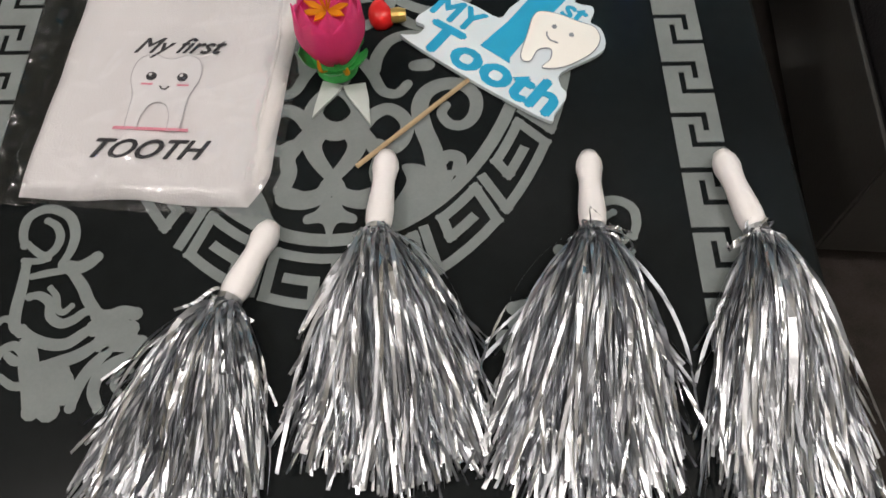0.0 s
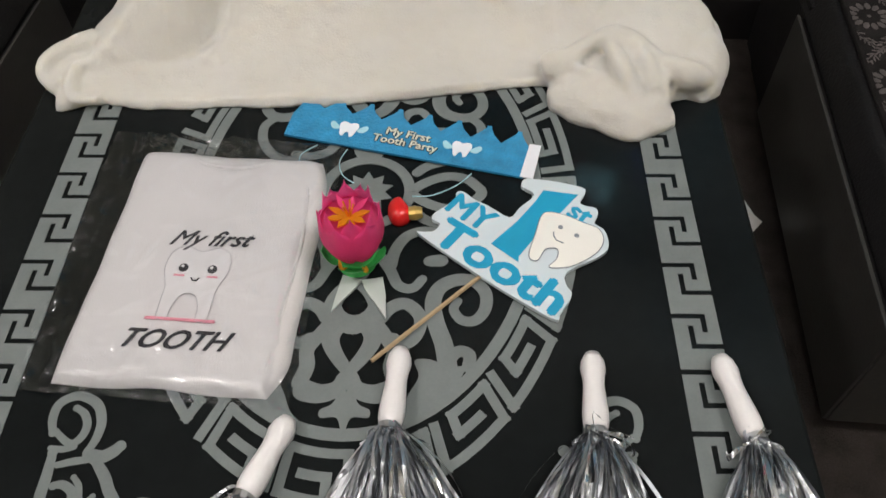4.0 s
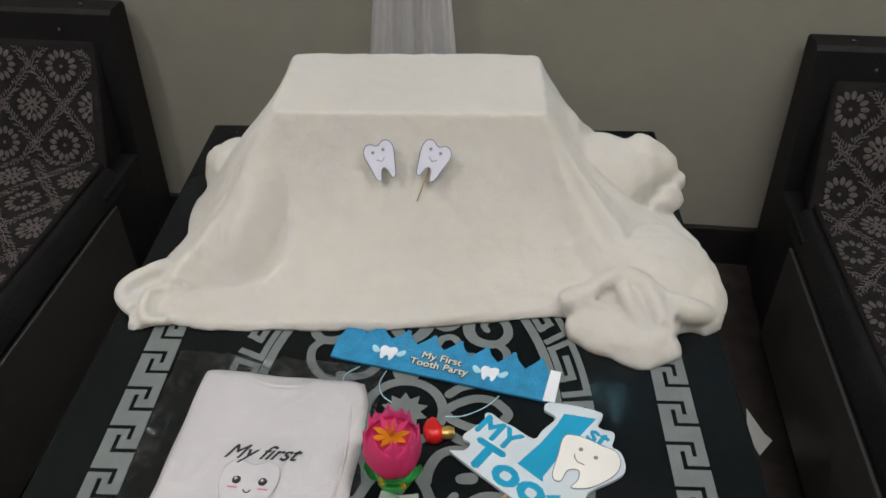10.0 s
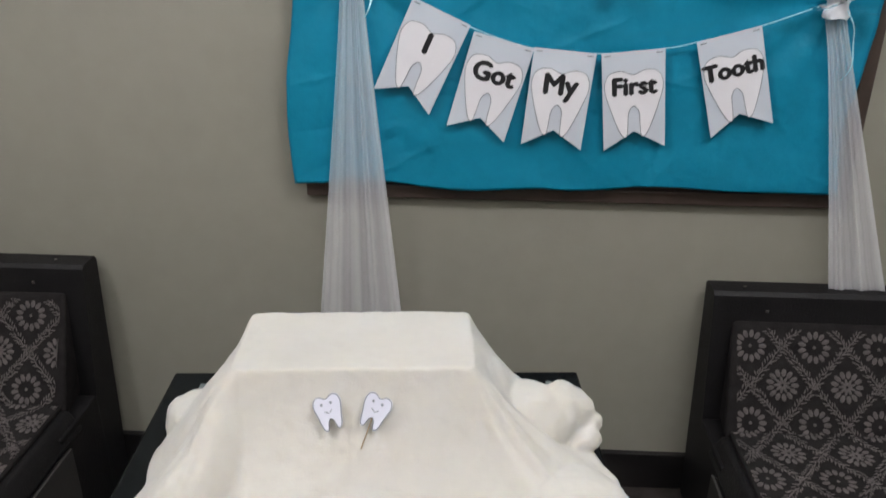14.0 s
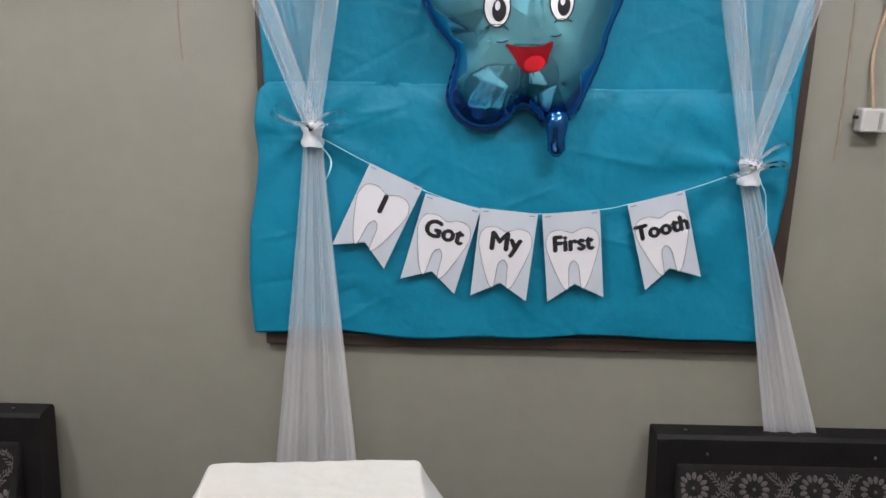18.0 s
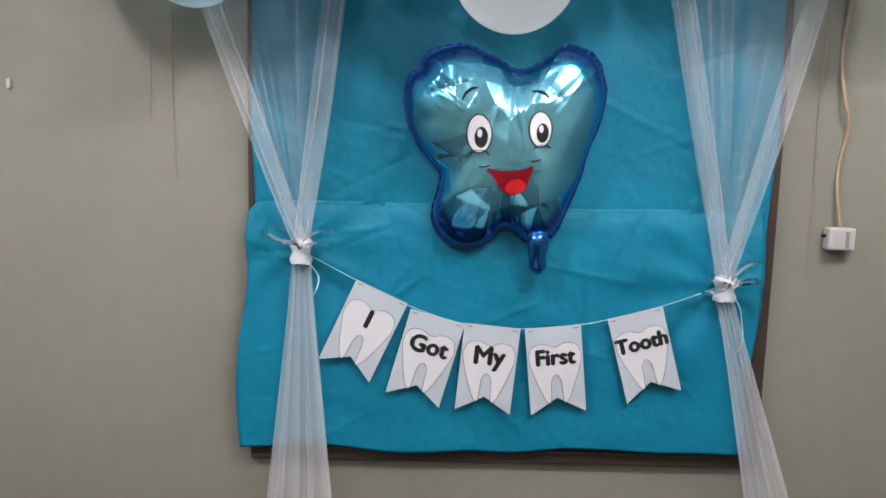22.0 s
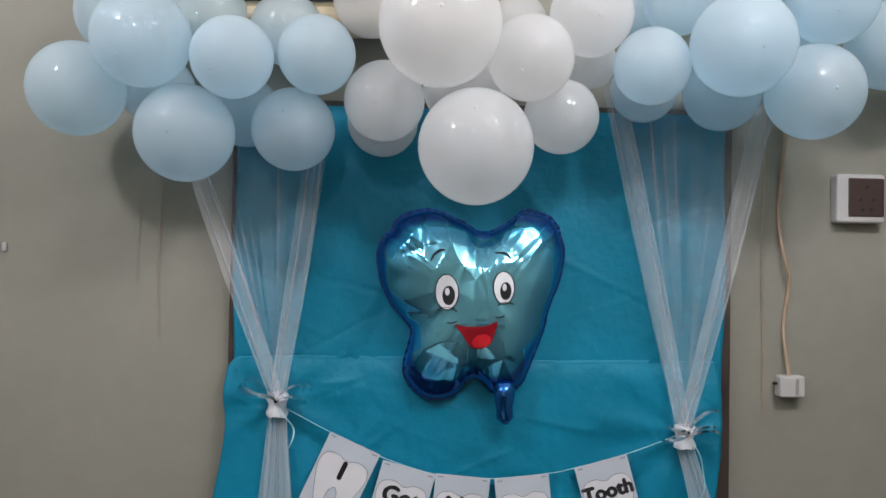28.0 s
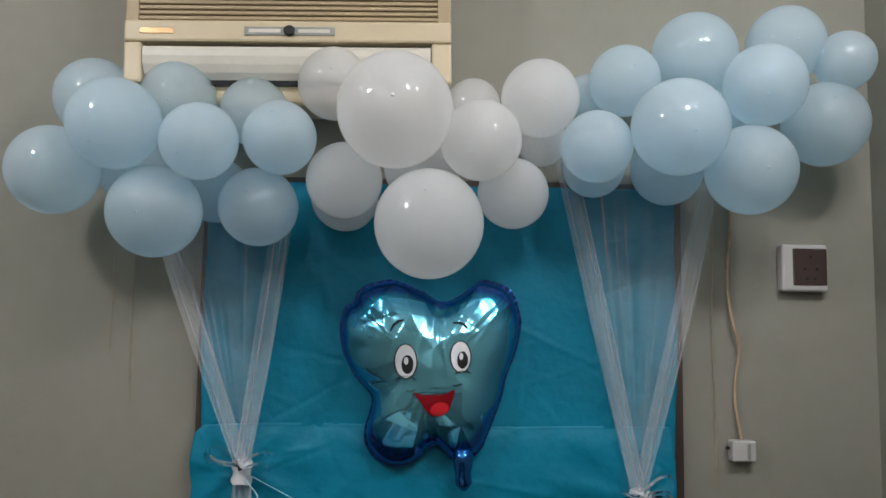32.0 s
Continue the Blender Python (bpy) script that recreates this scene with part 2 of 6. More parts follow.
def crease_at(x, z, folds):
    """The height that a set of folds gives at a place: sharp ridges that fade along and across."""
    h = 0.0
    for a, b, c, s, ln, d, w in folds:
        u, v = (x - a) * c + (z - b) * s, -(x - a) * s + (z - b) * c
        if abs(u) < ln and abs(v) < 5 * w:
            h += d * (1 - (u / ln) ** 2) * math.exp(-abs(v) / w)
    return h

# ---- room ----
RX0, RX1, RY0, RH = -2.3, 1.24, -4.2, 2.9
setting("wall_north", box(RX0 - 0.12, RX1 + 0.12, 0, 0.12, 0, RH), WALL, "plain grey-beige painted wall behind the decorations")
setting("wall_east", box(RX1, RX1 + 0.12, RY0, 0, 0, RH), WALL, "plain grey-beige painted side wall")
setting("wall_west", box(RX0 - 0.12, RX0, RY0, 0, 0, RH), WALL, "plain grey-beige painted side wall")
setting("wall_south", box(RX0 - 0.12, RX1 + 0.12, RY0 - 0.12, RY0, 0, RH), WALL, "plain grey-beige painted wall")
setting("ceiling", box(RX0 - 0.12, RX1 + 0.12, RY0 - 0.12, 0.12, RH, RH + 0.1), CEIL, "plain off-white ceiling")
setting("floor", box(RX0 - 0.12, RX1 + 0.12, RY0 - 0.12, 0.12, -0.1, 0), FLOOR, "dark charcoal carpeted floor")
setting("baseboard", box(RX0, RX1, -0.016, 0, 0, 0.105, 0.003), SKIRT, "black glossy skirting board along the wall")

# ---- low table with black glass top ----
TX0, TX1, TY0, TY1 = -0.548, 0.204, -1.62, -0.385
CX, CY = -0.172, -1.0          # middle of the printed ornament


# strokes of the corner flourish, from the ornament's middle outwards, and their widths
FLOURISH_HEAD = [
    ([(0.236, 0.259), (0.24, 0.247), (0.238, 0.233), (0.224, 0.226), (0.207, 0.233), (0.199, 0.248), (0.199, 0.263), (0.203, 0.274)], 0.0083),
    ([(0.234, 0.258), (0.22, 0.268), (0.212, 0.263), (0.21, 0.252), (0.215, 0.242), (0.223, 0.237)], 0.0069),
    ([(0.234, 0.272), (0.224, 0.273), (0.215, 0.271)], 0.0055),
    ([(0.231, 0.276), (0.23, 0.295), (0.23, 0.313), (0.228, 0.326), (0.222, 0.332)], 0.0092),
    ([(0.202, 0.276), (0.191, 0.279), (0.183, 0.275), (0.178, 0.27)], 0.011),
    ([(0.224, 0.286), (0.212, 0.283), (0.198, 0.281)], 0.0064),
    ([(0.195, 0.282), (0.184, 0.295), (0.177, 0.307), (0.168, 0.317)], 0.0092)]
FLOURISH_BODY = [
    ([(0.222, 0.303), (0.215, 0.302), (0.206, 0.308), (0.203, 0.319), (0.194, 0.325), (0.185, 0.322), (0.178, 0.316), (0.171, 0.316)], 0.0078),
    ([(0.208, 0.296), (0.202, 0.303), (0.199, 0.313), (0.194, 0.316), (0.189, 0.311)], 0.0055),
    ([(0.222, 0.329), (0.213, 0.336), (0.2, 0.341), (0.187, 0.341), (0.177, 0.334), (0.169, 0.327)], 0.0092),
    ([(0.168, 0.319), (0.158, 0.32), (0.15, 0.317), (0.14, 0.318)], 0.012),
    ([(0.168, 0.329), (0.155, 0.329), (0.142, 0.33)], 0.0156),
    ([(0.161, 0.341), (0.149, 0.34), (0.133, 0.342)], 0.0156),
    ([(0.242, 0.327), (0.238, 0.321), (0.232, 0.322), (0.228, 0.329)], 0.0055),
    ([(0.235, 0.352), (0.232, 0.345), (0.224, 0.342), (0.218, 0.347)], 0.0074)]
FLOURISH_FOOT = [
    ([(0.227, 0.35), (0.221, 0.354), (0.217, 0.353)], 0.0074),
    ([(0.215, 0.341), (0.21, 0.358), (0.204, 0.375), (0.201, 0.391)], 0.0156),
    ([(0.2, 0.358), (0.189, 0.355), (0.176, 0.35), (0.165, 0.342)], 0.0101),
    ([(0.196, 0.362), (0.192, 0.374), (0.189, 0.391)], 0.0184),
    ([(0.185, 0.362), (0.18, 0.373), (0.18, 0.382)], 0.012),
    ([(0.156, 0.348), (0.166, 0.361), (0.172, 0.375), (0.174, 0.389)], 0.0092),
    ([(0.135, 0.35), (0.149, 0.356), (0.158, 0.365), (0.16, 0.378), (0.154, 0.39)], 0.0092),
    ([(0.136, 0.362), (0.145, 0.365), (0.146, 0.373), (0.141, 0.379)], 0.006),
    ([(0.229, 0.366), (0.22, 0.372), (0.214, 0.373), (0.207, 0.374)], 0.0064)]
# strokes of the arabesque inside the oval ring, with the width at both ends
ARABESQUE = [
    ([(0.0, 0.045), (0.008, 0.058), (0.006, 0.075), (0.0, 0.1)], 0.016, 0.02),
    ([(0.0, 0.108), (0.012, 0.118), (0.02, 0.135), (0.0125, 0.15), (0.0, 0.155)], 0.013, 0.02),
    ([(0.012, 0.15), (0.0185, 0.165), (0.016, 0.178), (0.006, 0.194), (-0.006, 0.208)], 0.02, 0.009),
    ([(0.002, 0.205), (0.008, 0.217), (0.022, 0.222), (0.036, 0.219)], 0.012, 0.02),
    ([(0.022, 0.155), (0.032, 0.17), (0.038, 0.182), (0.036, 0.196), (0.041, 0.212)], 0.012, 0.014),
    ([(0.024, 0.148), (0.031, 0.138), (0.043, 0.132), (0.054, 0.138), (0.06, 0.15), (0.056, 0.166), (0.046, 0.174), (0.036, 0.168)], 0.013, 0.011),
    ([(0.085, 0.2), (0.081, 0.175), (0.0735, 0.152), (0.0705, 0.13), (0.077, 0.114), (0.092, 0.106), (0.108, 0.108), (0.118, 0.121), (0.117, 0.138), (0.108, 0.1495), (0.096, 0.149), (0.089, 0.138), (0.093, 0.129)], 0.017, 0.008),
    ([(0.084, 0.192), (0.093, 0.181), (0.103, 0.184), (0.102, 0.196)], 0.011, 0.011),
    ([(0.006, 0.07), (0.018, 0.078), (0.029, 0.094), (0.038, 0.112), (0.051, 0.1155), (0.06, 0.105)], 0.012, 0.009),
    ([(0.03, 0.09), (0.033, 0.073), (0.043, 0.056), (0.06, 0.049), (0.078, 0.052)], 0.012, 0.01),
    ([(0.066, 0.085), (0.077, 0.084)], 0.012, 0.014),
    ([(0.044, 0.0), (0.058, 0.012), (0.08, 0.021), (0.1, 0.018), (0.113, 0.006), (0.116, 0.0)], 0.011, 0.011),
    ([(0.05, 0.026), (0.062, 0.036), (0.08, 0.042), (0.1, 0.05), (0.114, 0.07), (0.116, 0.092), (0.106, 0.105)], 0.011, 0.01)]
LILY = [(0.0, 0.22), (0.006, 0.222), (0.0115, 0.2315), (0.0205, 0.2365), (0.0195, 0.2435), (0.006, 0.2435), (0.0015, 0.257), (0.0, 0.257)]
LEAF = [(0.052, 0.222), (0.06, 0.205), (0.056, 0.19), (0.07, 0.189), (0.084, 0.196), (0.0995, 0.196), (0.09, 0.215), (0.071, 0.236), (0.05, 0.249), (0.034, 0.2505), (0.045, 0.238)]
_lift = [0]


def lift():
    _lift[0] = (_lift[0] + 1) % 24
    return TAB + 0.0003 + 0.000012 * _lift[0]


def build_table():
    t = thing("coffee_table", "low black coffee table with patterned dark glass top", "table", (CX, CY, 0))
    part("glass_top", box(TX0, TX1, TY0, TY1, TAB - 0.012, TAB, 0.004), GLASS, t, "glossy black glass sheet")
    part("frame", box(TX0 + 0.02, TX1 - 0.02, TY0 + 0.02, TY1 - 0.02, TAB - 0.065, TAB - 0.012, 0.004), SKIRT, t)
    for x in (TX0 + 0.07, TX1 - 0.07):
        for y in (TY0 + 0.08, TY1 - 0.08):
            part("leg", box(x - 0.03, x + 0.03, y - 0.03, y + 0.03, 0, TAB - 0.065, 0.005), SKIRT, t)
    # key-pattern bands along both sides
    us, vs = (0, 0.32, 0.44, 0.62, 0.74, 1), (0, 0.36, 0.45, 0.66, 0.78, 0.91, 1)
    gaps = ((0, 0.74, 0.91, 1), (0.62, 0.74, 0.66, 1), (0.32, 0.44, 0.36, 0.78), (0.32, 1, 0.36, 0.45))
    cells = [(a, b, c, d) for c, d in zip(vs, vs[1:]) for a, b in zip(us, us[1:])
             if not any(p <= (a + b) / 2 <= q and r <= (c + d) / 2 <= s for p, q, r, s in gaps)]
    step, w = 0.0555, 0.040
    for x0, flip in ((-0.4905, False), (0.110, False)):
        bm = bmesh.new()
        for i in range(21):
            y0 = -1.585 + i * step
            for a, b, c, d in cells:
                a, b = (1 - b, 1 - a) if flip else (a, b)
                box(x0 + a * w, x0 + b * w, y0 + c * step, y0 + d * step, TAB + 0.0002, TAB + 0.0009, bm=bm)
        part("key_pattern_band", bm, FROST, t, "frosted grey key-pattern print")
    # oval ring of key figures
    A, B = 0.213, 0.322

    def on_oval(q, r):
        return CX + A * r * math.cos(q), CY + B * r * math.sin(q)

    bm = bmesh.new()
    # spiral key figures: one hand in one half of the oval, turned inside out in the other half
    unit = [(0, 0), (0, 1), (0.84, 1), (0.84, 0), (0.27, 0), (0.27, 0.5), (0.6, 0.5)]
    for half in (0, 1):
        for k in range(10):
            for (u0, r0), (u1, r1) in zip(unit, unit[1:]):
                seg = []
                for c in range(5):
                    u, r = u0 + (u1 - u0) * c / 4, r0 + (r1 - r0) * c / 4
                    if half:
                        u, r = 1 - u, 1 - r
                    q = math.radians((-88.5 - 18 * (k + 1) if half else -84.5 + 18 * k) + 18 * (u + 0.04))
                    seg.append(Vector(on_oval(q, 0.853 + 0.12 * r)))
                d0, d1 = (seg[0] - seg[1]).normalized() * 0.0041, (seg[-1] - seg[-2]).normalized() * 0.0041
                seg[0], seg[-1] = seg[0] + d0, seg[-1] + d1
                ribbon(seg, 0.0082, 0.00015, lift(), bm)
    bmesh.ops.recalc_face_normals(bm, faces=bm.faces)
    part("oval_key_ring", bm, FROST, t, "frosted grey oval ring of key figures")
    bm = bmesh.new()
    ring = [on_oval(2 * math.pi * k / 72, 0.803) for k in range(73)]
    ribbon(ring, 0.011, 0.00015, lift(), bm)
    part("oval_ring", bm, FROST, t)

    # arabesque of scrolls inside the ring, the same in all four quarters
    bm = bmesh.new()

    def disc(x, y, r):
        plate([(r * math.cos(k * math.pi / 6), r * math.sin(k * math.pi / 6)) for k in range(12)], 0.00014, Matrix.Translation((x, y, lift())), bm)

    for sx in (1, -1):
        for sy in (1, -1):
            def at(x, y):
                return CX + sx * x, CY - sy * y
            for stroke, w0, w1 in ARABESQUE:
                line = smooth_line(stroke, 6)
                ribbon([at(p.x, p.y) for p in line], lambda s: w0 + (w1 - w0) * s, 0.00015, lift(), bm)
                disc(*at(*stroke[0]), w0 * 0.48)
                disc(*at(*stroke[-1]), w1 * 0.48)
            # lily under the crossing, and the broad leaf that fills the ring's quarter
            for shape in (LILY, LEAF):
                plate([at(*p) for p in smooth_loop(shape, 4)], 0.00014, Matrix.Translation((0, 0, lift())), bm)
    star = [(0.027 * (1 if k % 2 else 0.66) * math.cos(math.pi * k / 10), 0.027 * (1 if k % 2 else 0.66) * math.sin(math.pi * k / 10)) for k in range(20)]
    plate(star, 0.0007, Matrix.Translation((CX + 0.001, CY, TAB + 0.0004)), bm)
    ribbon([(CX + 0.001 + 0.043 * math.cos(k * math.pi / 20), CY + 0.043 * math.sin(k * math.pi / 20)) for k in range(41)], 0.011, 0.0007, TAB + 0.0005, bm)
    bmesh.ops.recalc_face_normals(bm, faces=bm.faces)
    part("scroll_ornament", bm, FROST, t, "frosted grey scroll ornament")
    # corner flourishes
    for sx in (1, -1):
        for sy in (1, -1):
            bm = bmesh.new()

            def at(x, y):
                return CX + sx * x, CY + sy * y
            h = sx * sy
            for stroke, w0 in FLOURISH_HEAD + FLOURISH_BODY + FLOURISH_FOOT:
                line = smooth_line(stroke, 6)
                ribbon([at(p.x, p.y) for p in line], lambda s: w0 * (1.0 - 0.3 * abs(2 * s - 1) ** 3), 0.00015, lift(), bm)
                for x, y in (stroke[0], stroke[-1]):
                    px, py = at(x, y)
                    plate([(0.46 * w0 * math.cos(k * math.pi / 5), 0.46 * w0 * math.sin(k * math.pi / 5)) for k in range(10)], 0.00014, Matrix.Translation((px, py, lift())), bm)
            bmesh.ops.recalc_face_normals(bm, faces=bm.faces)
            part("corner_flourish", bm, FROST, t, "frosted grey scroll flourish")
    # the table stands a little askew to the wall
    t.matrix_world = Matrix.Translation((CX, CY, 0)) @ Matrix.Rotation(math.radians(4), 4, "Z")
    return t


build_table()

# ---- cream cloth draped over a box ----
BOXZ = 0.738
BOX_AT, BOX_TURN, BOX_HX, BOX_HY = Vector((-0.217, -0.571)), math.radians(4.6), 0.18, 0.0875
# the bottom of the soft fold that swings from the box's side round to the hem
SWING = [(-0.368, -0.69), (-0.364, -0.735), (-0.371, -0.783), (-0.386, -0.81), (-0.413, -0.83), (-0.45, -0.84)]


def swing_fold(x, y):
    """Height of the swinging fold: a valley with a round bulge on its outer side."""
    p = Vector((x, y))
    best = (9.0, 0.0, 0.0)
    for k, (a, b) in enumerate(zip(SWING, SWING[1:])):
        a, b = Vector(a), Vector(b)
        d = b - a
        t = max(0.0, min(1.0, (p - a).dot(d) / d.dot(d)))
        off = p - a - d * t
        if off.length < best[0]:
            best = (off.length, -1.0 if d.cross(off) > 0 else 1.0, (k + t) / (len(SWING) - 1))
    r, side, u = best
    d = r * side
    w = math.sin(math.pi * (0.12 + 0.83 * u)) ** 0.7
    return 1.35 * w * (-0.012 * math.exp(-(d / 0.011) ** 2) + (0.021 * math.exp(-((d - 0.038) / 0.027) ** 2) if d > 0 else 0.0) - (0.004 * math.exp(-((d + 0.03) / 0.03) ** 2)))


def lump(bm, at, size, turn=0.0, rough=0.12, seed=0.0):
    """A puffed heap of spare cloth."""
    m = Matrix.Translation(at) @ Matrix.Rotation(turn, 4, "Z")
    made = bmesh.ops.create_uvsphere(bm, u_segments=28, v_segments=18, radius=1)["verts"]
    for v in made:
        k = 1 + rough * (noise.noise(v.co * 1.7 + Vector((seed, 0, 0))) + 0.5 * noise.noise(v.co * 4 + Vector((0, seed, 0))))
        v.co = m @ Vector((v.co.x * size[0] * k, v.co.y * size[1] * k, v.co.z * size[2] * k))


def build_cloth():
    rim = [(-0.528, -0.912), (-0.486, -0.9), (-0.412, -0.902), (-0.268, -0.886), (-0.2, -0.88), (-0.067, -0.85), (0.005, -0.836), (0.06, -0.838), (0.12, -0.852), (0.172, -0.842), (0.199, -0.815), (0.207, -0.774),
           (0.207, -0.734), (0.194, -0.682), (0.166, -0.625), (0.165, -0.56), (0.12, -0.49), (0.03, -0.44), (-0.2, -0.43), (-0.42, -0.46), (-0.5, -0.55), (-0.532, -0.65), (-0.522, -0.74), (-0.53, -0.79), (-0.532, -0.85)]
    loop = [p + Vector((noise.noise(Vector((p.x * 26, p.y * 26, 0.4))), noise.noise(Vector((p.x * 26, p.y * 26, 7.7))))) * (0.007 if p.x > 0.02 else 0.003) for p in smooth_loop(rim, 12)]
    spin = Matrix.Rotation(BOX_TURN, 2)
    back = spin.transposed()
    n, rings, H = len(loop), 44, BOXZ - TAB
    bm = bmesh.new()
    rows = []
    for i, p in enumerate(loop):
        # each line of the net falls from the nearest place of the box's rounded top edge
        c = back @ (p - BOX_AT)
        e = Vector((max(0.012 - BOX_HX, min(BOX_HX - 0.012, c.x)), max(0.012 - BOX_HY, min(BOX_HY - 0.012, c.y))))
        way = (c - e).normalized()
        q = BOX_AT + spin @ (e + way * 0.012)
        fy, ex, wx = max(0.0, -way.y), max(0.0, way.x), max(0.0, -way.x)
        front = fy ** 3
        drop = 1.5 + 1.25 * fy * fy + 0.15 * ex * ex - 0.35 * wx * wx - 0.45 * wx * fy
        u = i / n * 2 * math.pi
        row = []
        for j in range(rings + 1):
            s = (j / rings) ** 1.15
            x, y = q.x + (p.x - q.x) * s, q.y + (p.y - q.y) * s
            z = H * (1 - s) ** drop
            k = noise.noise(Vector((math.cos(u) * 4.2, math.sin(u) * 4.2, s * 1.1)))
            z += (0.016 * k * (1 - 0.8 * front) + 0.0035 * noise.noise(Vector((x * 17, y * 17, 3.3)))) * math.sin(math.pi * s ** 0.8)
            z += swing_fold(x, y) * min(1.0, 4 * s)
            # a rounded hem, thicker where the edge is folded under
            z = max(z, 0.0) + (0.012 + 0.004 * noise.noise(Vector((x * 12, y * 12, 8)))) * min(1.0, 2.2 * s) * (1 - max(0.0, (s - 0.965) / 0.035) ** 2)
            row.append(bm.verts.new((x, y, TAB + z + 0.002)))
        edge = row[-1].co
        row.append(bm.verts.new((edge.x, edge.y, TAB + 0.001)))
        rows.append(row)
    for i in range(n):
        a, b = rows[i], rows[(i + 1) % n]
        for j in range(rings + 1):
            bm.faces.new((a[j], a[j + 1], b[j + 1], b[j]))
    bm.faces.new([r[-1] for r in rows])
    top = [r[0] for r in rows]
    middle = bm.verts.new((BOX_AT.x, BOX_AT.y, BOXZ + 0.0025))
    for i in range(n):
        bm.faces.new((top[(i + 1) % n], top[i], middle))
    # a fold that rolls off the box's corner into the heap beside it
    lump(bm, (-0.02, -0.566, 0.626), (0.058, 0.07, 0.08), 0.1, 0.04, 12.0)
    lump(bm, (0.05, -0.585, 0.608), (0.08, 0.064, 0.064), -0.1, 0.06, 14.0)
    lump(bm, (0.106, -0.572, 0.617), (0.056, 0.044, 0.05), 0.2, 0.14, 1.0)
    lump(bm, (0.1, -0.8, 0.57), (0.075, 0.045, 0.026), -0.1, 0.08, 11.0)
    lump(bm, (0.118, -0.748, 0.577), (0.078, 0.085, 0.04), -0.1, 0.06, 17.0)
    lump(bm, (0.085, -0.84, 0.572), (0.058, 0.032, 0.0225), -0.1, 0.1, 13.0)
    lump(bm, (0.148, -0.605, 0.592), (0.026, 0.02, 0.02), 0.4, 0.2, 5.0)
    lump(bm, (0.16, -0.58, 0.607), (0.017, 0.018, 0.015), 0.0, 0.2, 9.0)
    lump(bm, (-0.481, -0.607, 0.6), (0.048, 0.05, 0.046), 0.1, 0.12, 3.0)
    # the tucked and crumpled corner: a flat lobe, a lip above it and twisted strips between
    lump(bm, (0.078, -0.862, 0.566), (0.064, 0.04, 0.027), -0.2, 0.16, 2.0)
    lump(bm, (0.094, -0.878, 0.565), (0.04, 0.034, 0.02), 0.0, 0.16, 15.0)
    lump(bm, (0.168, -0.782, 0.57), (0.038, 0.056, 0.03), 0.1, 0.12, 7.0)
    lump(bm, (0.04, -0.852, 0.568), (0.034, 0.03, 0.022), 0.2, 0.14, 4.0)
    lump(bm, (0.176, -0.826, 0.566), (0.022, 0.018, 0.016), 0.3, 0.2, 6.0)
    lip = [(0.0, -0.826, 0.58), (0.024, -0.824, 0.59), (0.046, -0.806, 0.6), (0.072, -0.8, 0.605), (0.102, -0.812, 0.604), (0.13, -0.83, 0.598), (0.158, -0.836, 0.588), (0.182, -0.822, 0.576)]
    tube(smooth_line(lip, 5), lambda s: 0.013 + 0.004 * math.sin(s * 17), 14, bm=bm)
    for strip, r in (([(0.07, -0.806, 0.604), (0.077, -0.83, 0.604), (0.086, -0.85, 0.598), (0.098, -0.872, 0.586)], 0.0105), ([(0.1, -0.818, 0.604), (0.108, -0.836, 0.602), (0.118, -0.862, 0.59)], 0.0095),
                     ([(0.13, -0.834, 0.598), (0.126, -0.852, 0.592), (0.132, -0.868, 0.58)], 0.007), ([(0.03, -0.832, 0.59), (0.048, -0.842, 0.591), (0.066, -0.846, 0.589)], 0.007)):
        tube(smooth_line(strip, 4), lambda s: r * (0.75 + 0.4 * math.sin(math.pi * s)), 12, bm=bm)
    # the rolled edge at the other corner
    roll = [(-0.505, -0.815, 0.588), (-0.53, -0.838, 0.59), (-0.546, -0.856, 0.587), (-0.55, -0.87, 0.582), (-0.541, -0.882, 0.576), (-0.53, -0.888, 0.573)]
    tube(smooth_line(roll, 5), lambda s: 0.0105 - 0.002 * s, 14, bm=bm)
    lump(bm, (-0.522, -0.846, 0.577), (0.018, 0.022, 0.0095), 0.6, 0.1, 19.0)
    lump(bm, (-0.532, -0.866, 0.576), (0.013, 0.018, 0.009), 0.3, 0.1, 8.0)
    tube(smooth_line([(-0.49, -0.85, 0.582), (-0.512, -0.862, 0.584), (-0.515, -0.882, 0.581), (-0.506, -0.902, 0.574), (-0.48, -0.898, 0.57)], 5), 0.007, 12, bm=bm)
    bmesh.ops.recalc_face_normals(bm, faces=bm.faces)
    ob = part("draped_cloth", bm, CLOTH, smooth=True)
    fuse = ob.modifiers.new("fuse", "REMESH")
    fuse.mode, fuse.voxel_size, fuse.use_smooth_shade = "VOXEL", 0.0032, True
    soft = ob.modifiers.new("soft", "SMOOTH")
    soft.factor, soft.iterations = 0.5, 6
    # soft rumples all over
    tex = bpy.data.textures.new("rumples", "CLOUDS")
    tex.noise_scale, tex.noise_depth = 0.045, 3
    wave = ob.modifiers.new("rumples", "DISPLACE")
    wave.texture, wave.texture_coords, wave.strength, wave.mid_level = tex, "LOCAL", 0.006, 0.5
    tagged(ob, "cream cotton cloth draped and crumpled over a box on the table", "cloth")
    return ob


cloth = build_cloth()

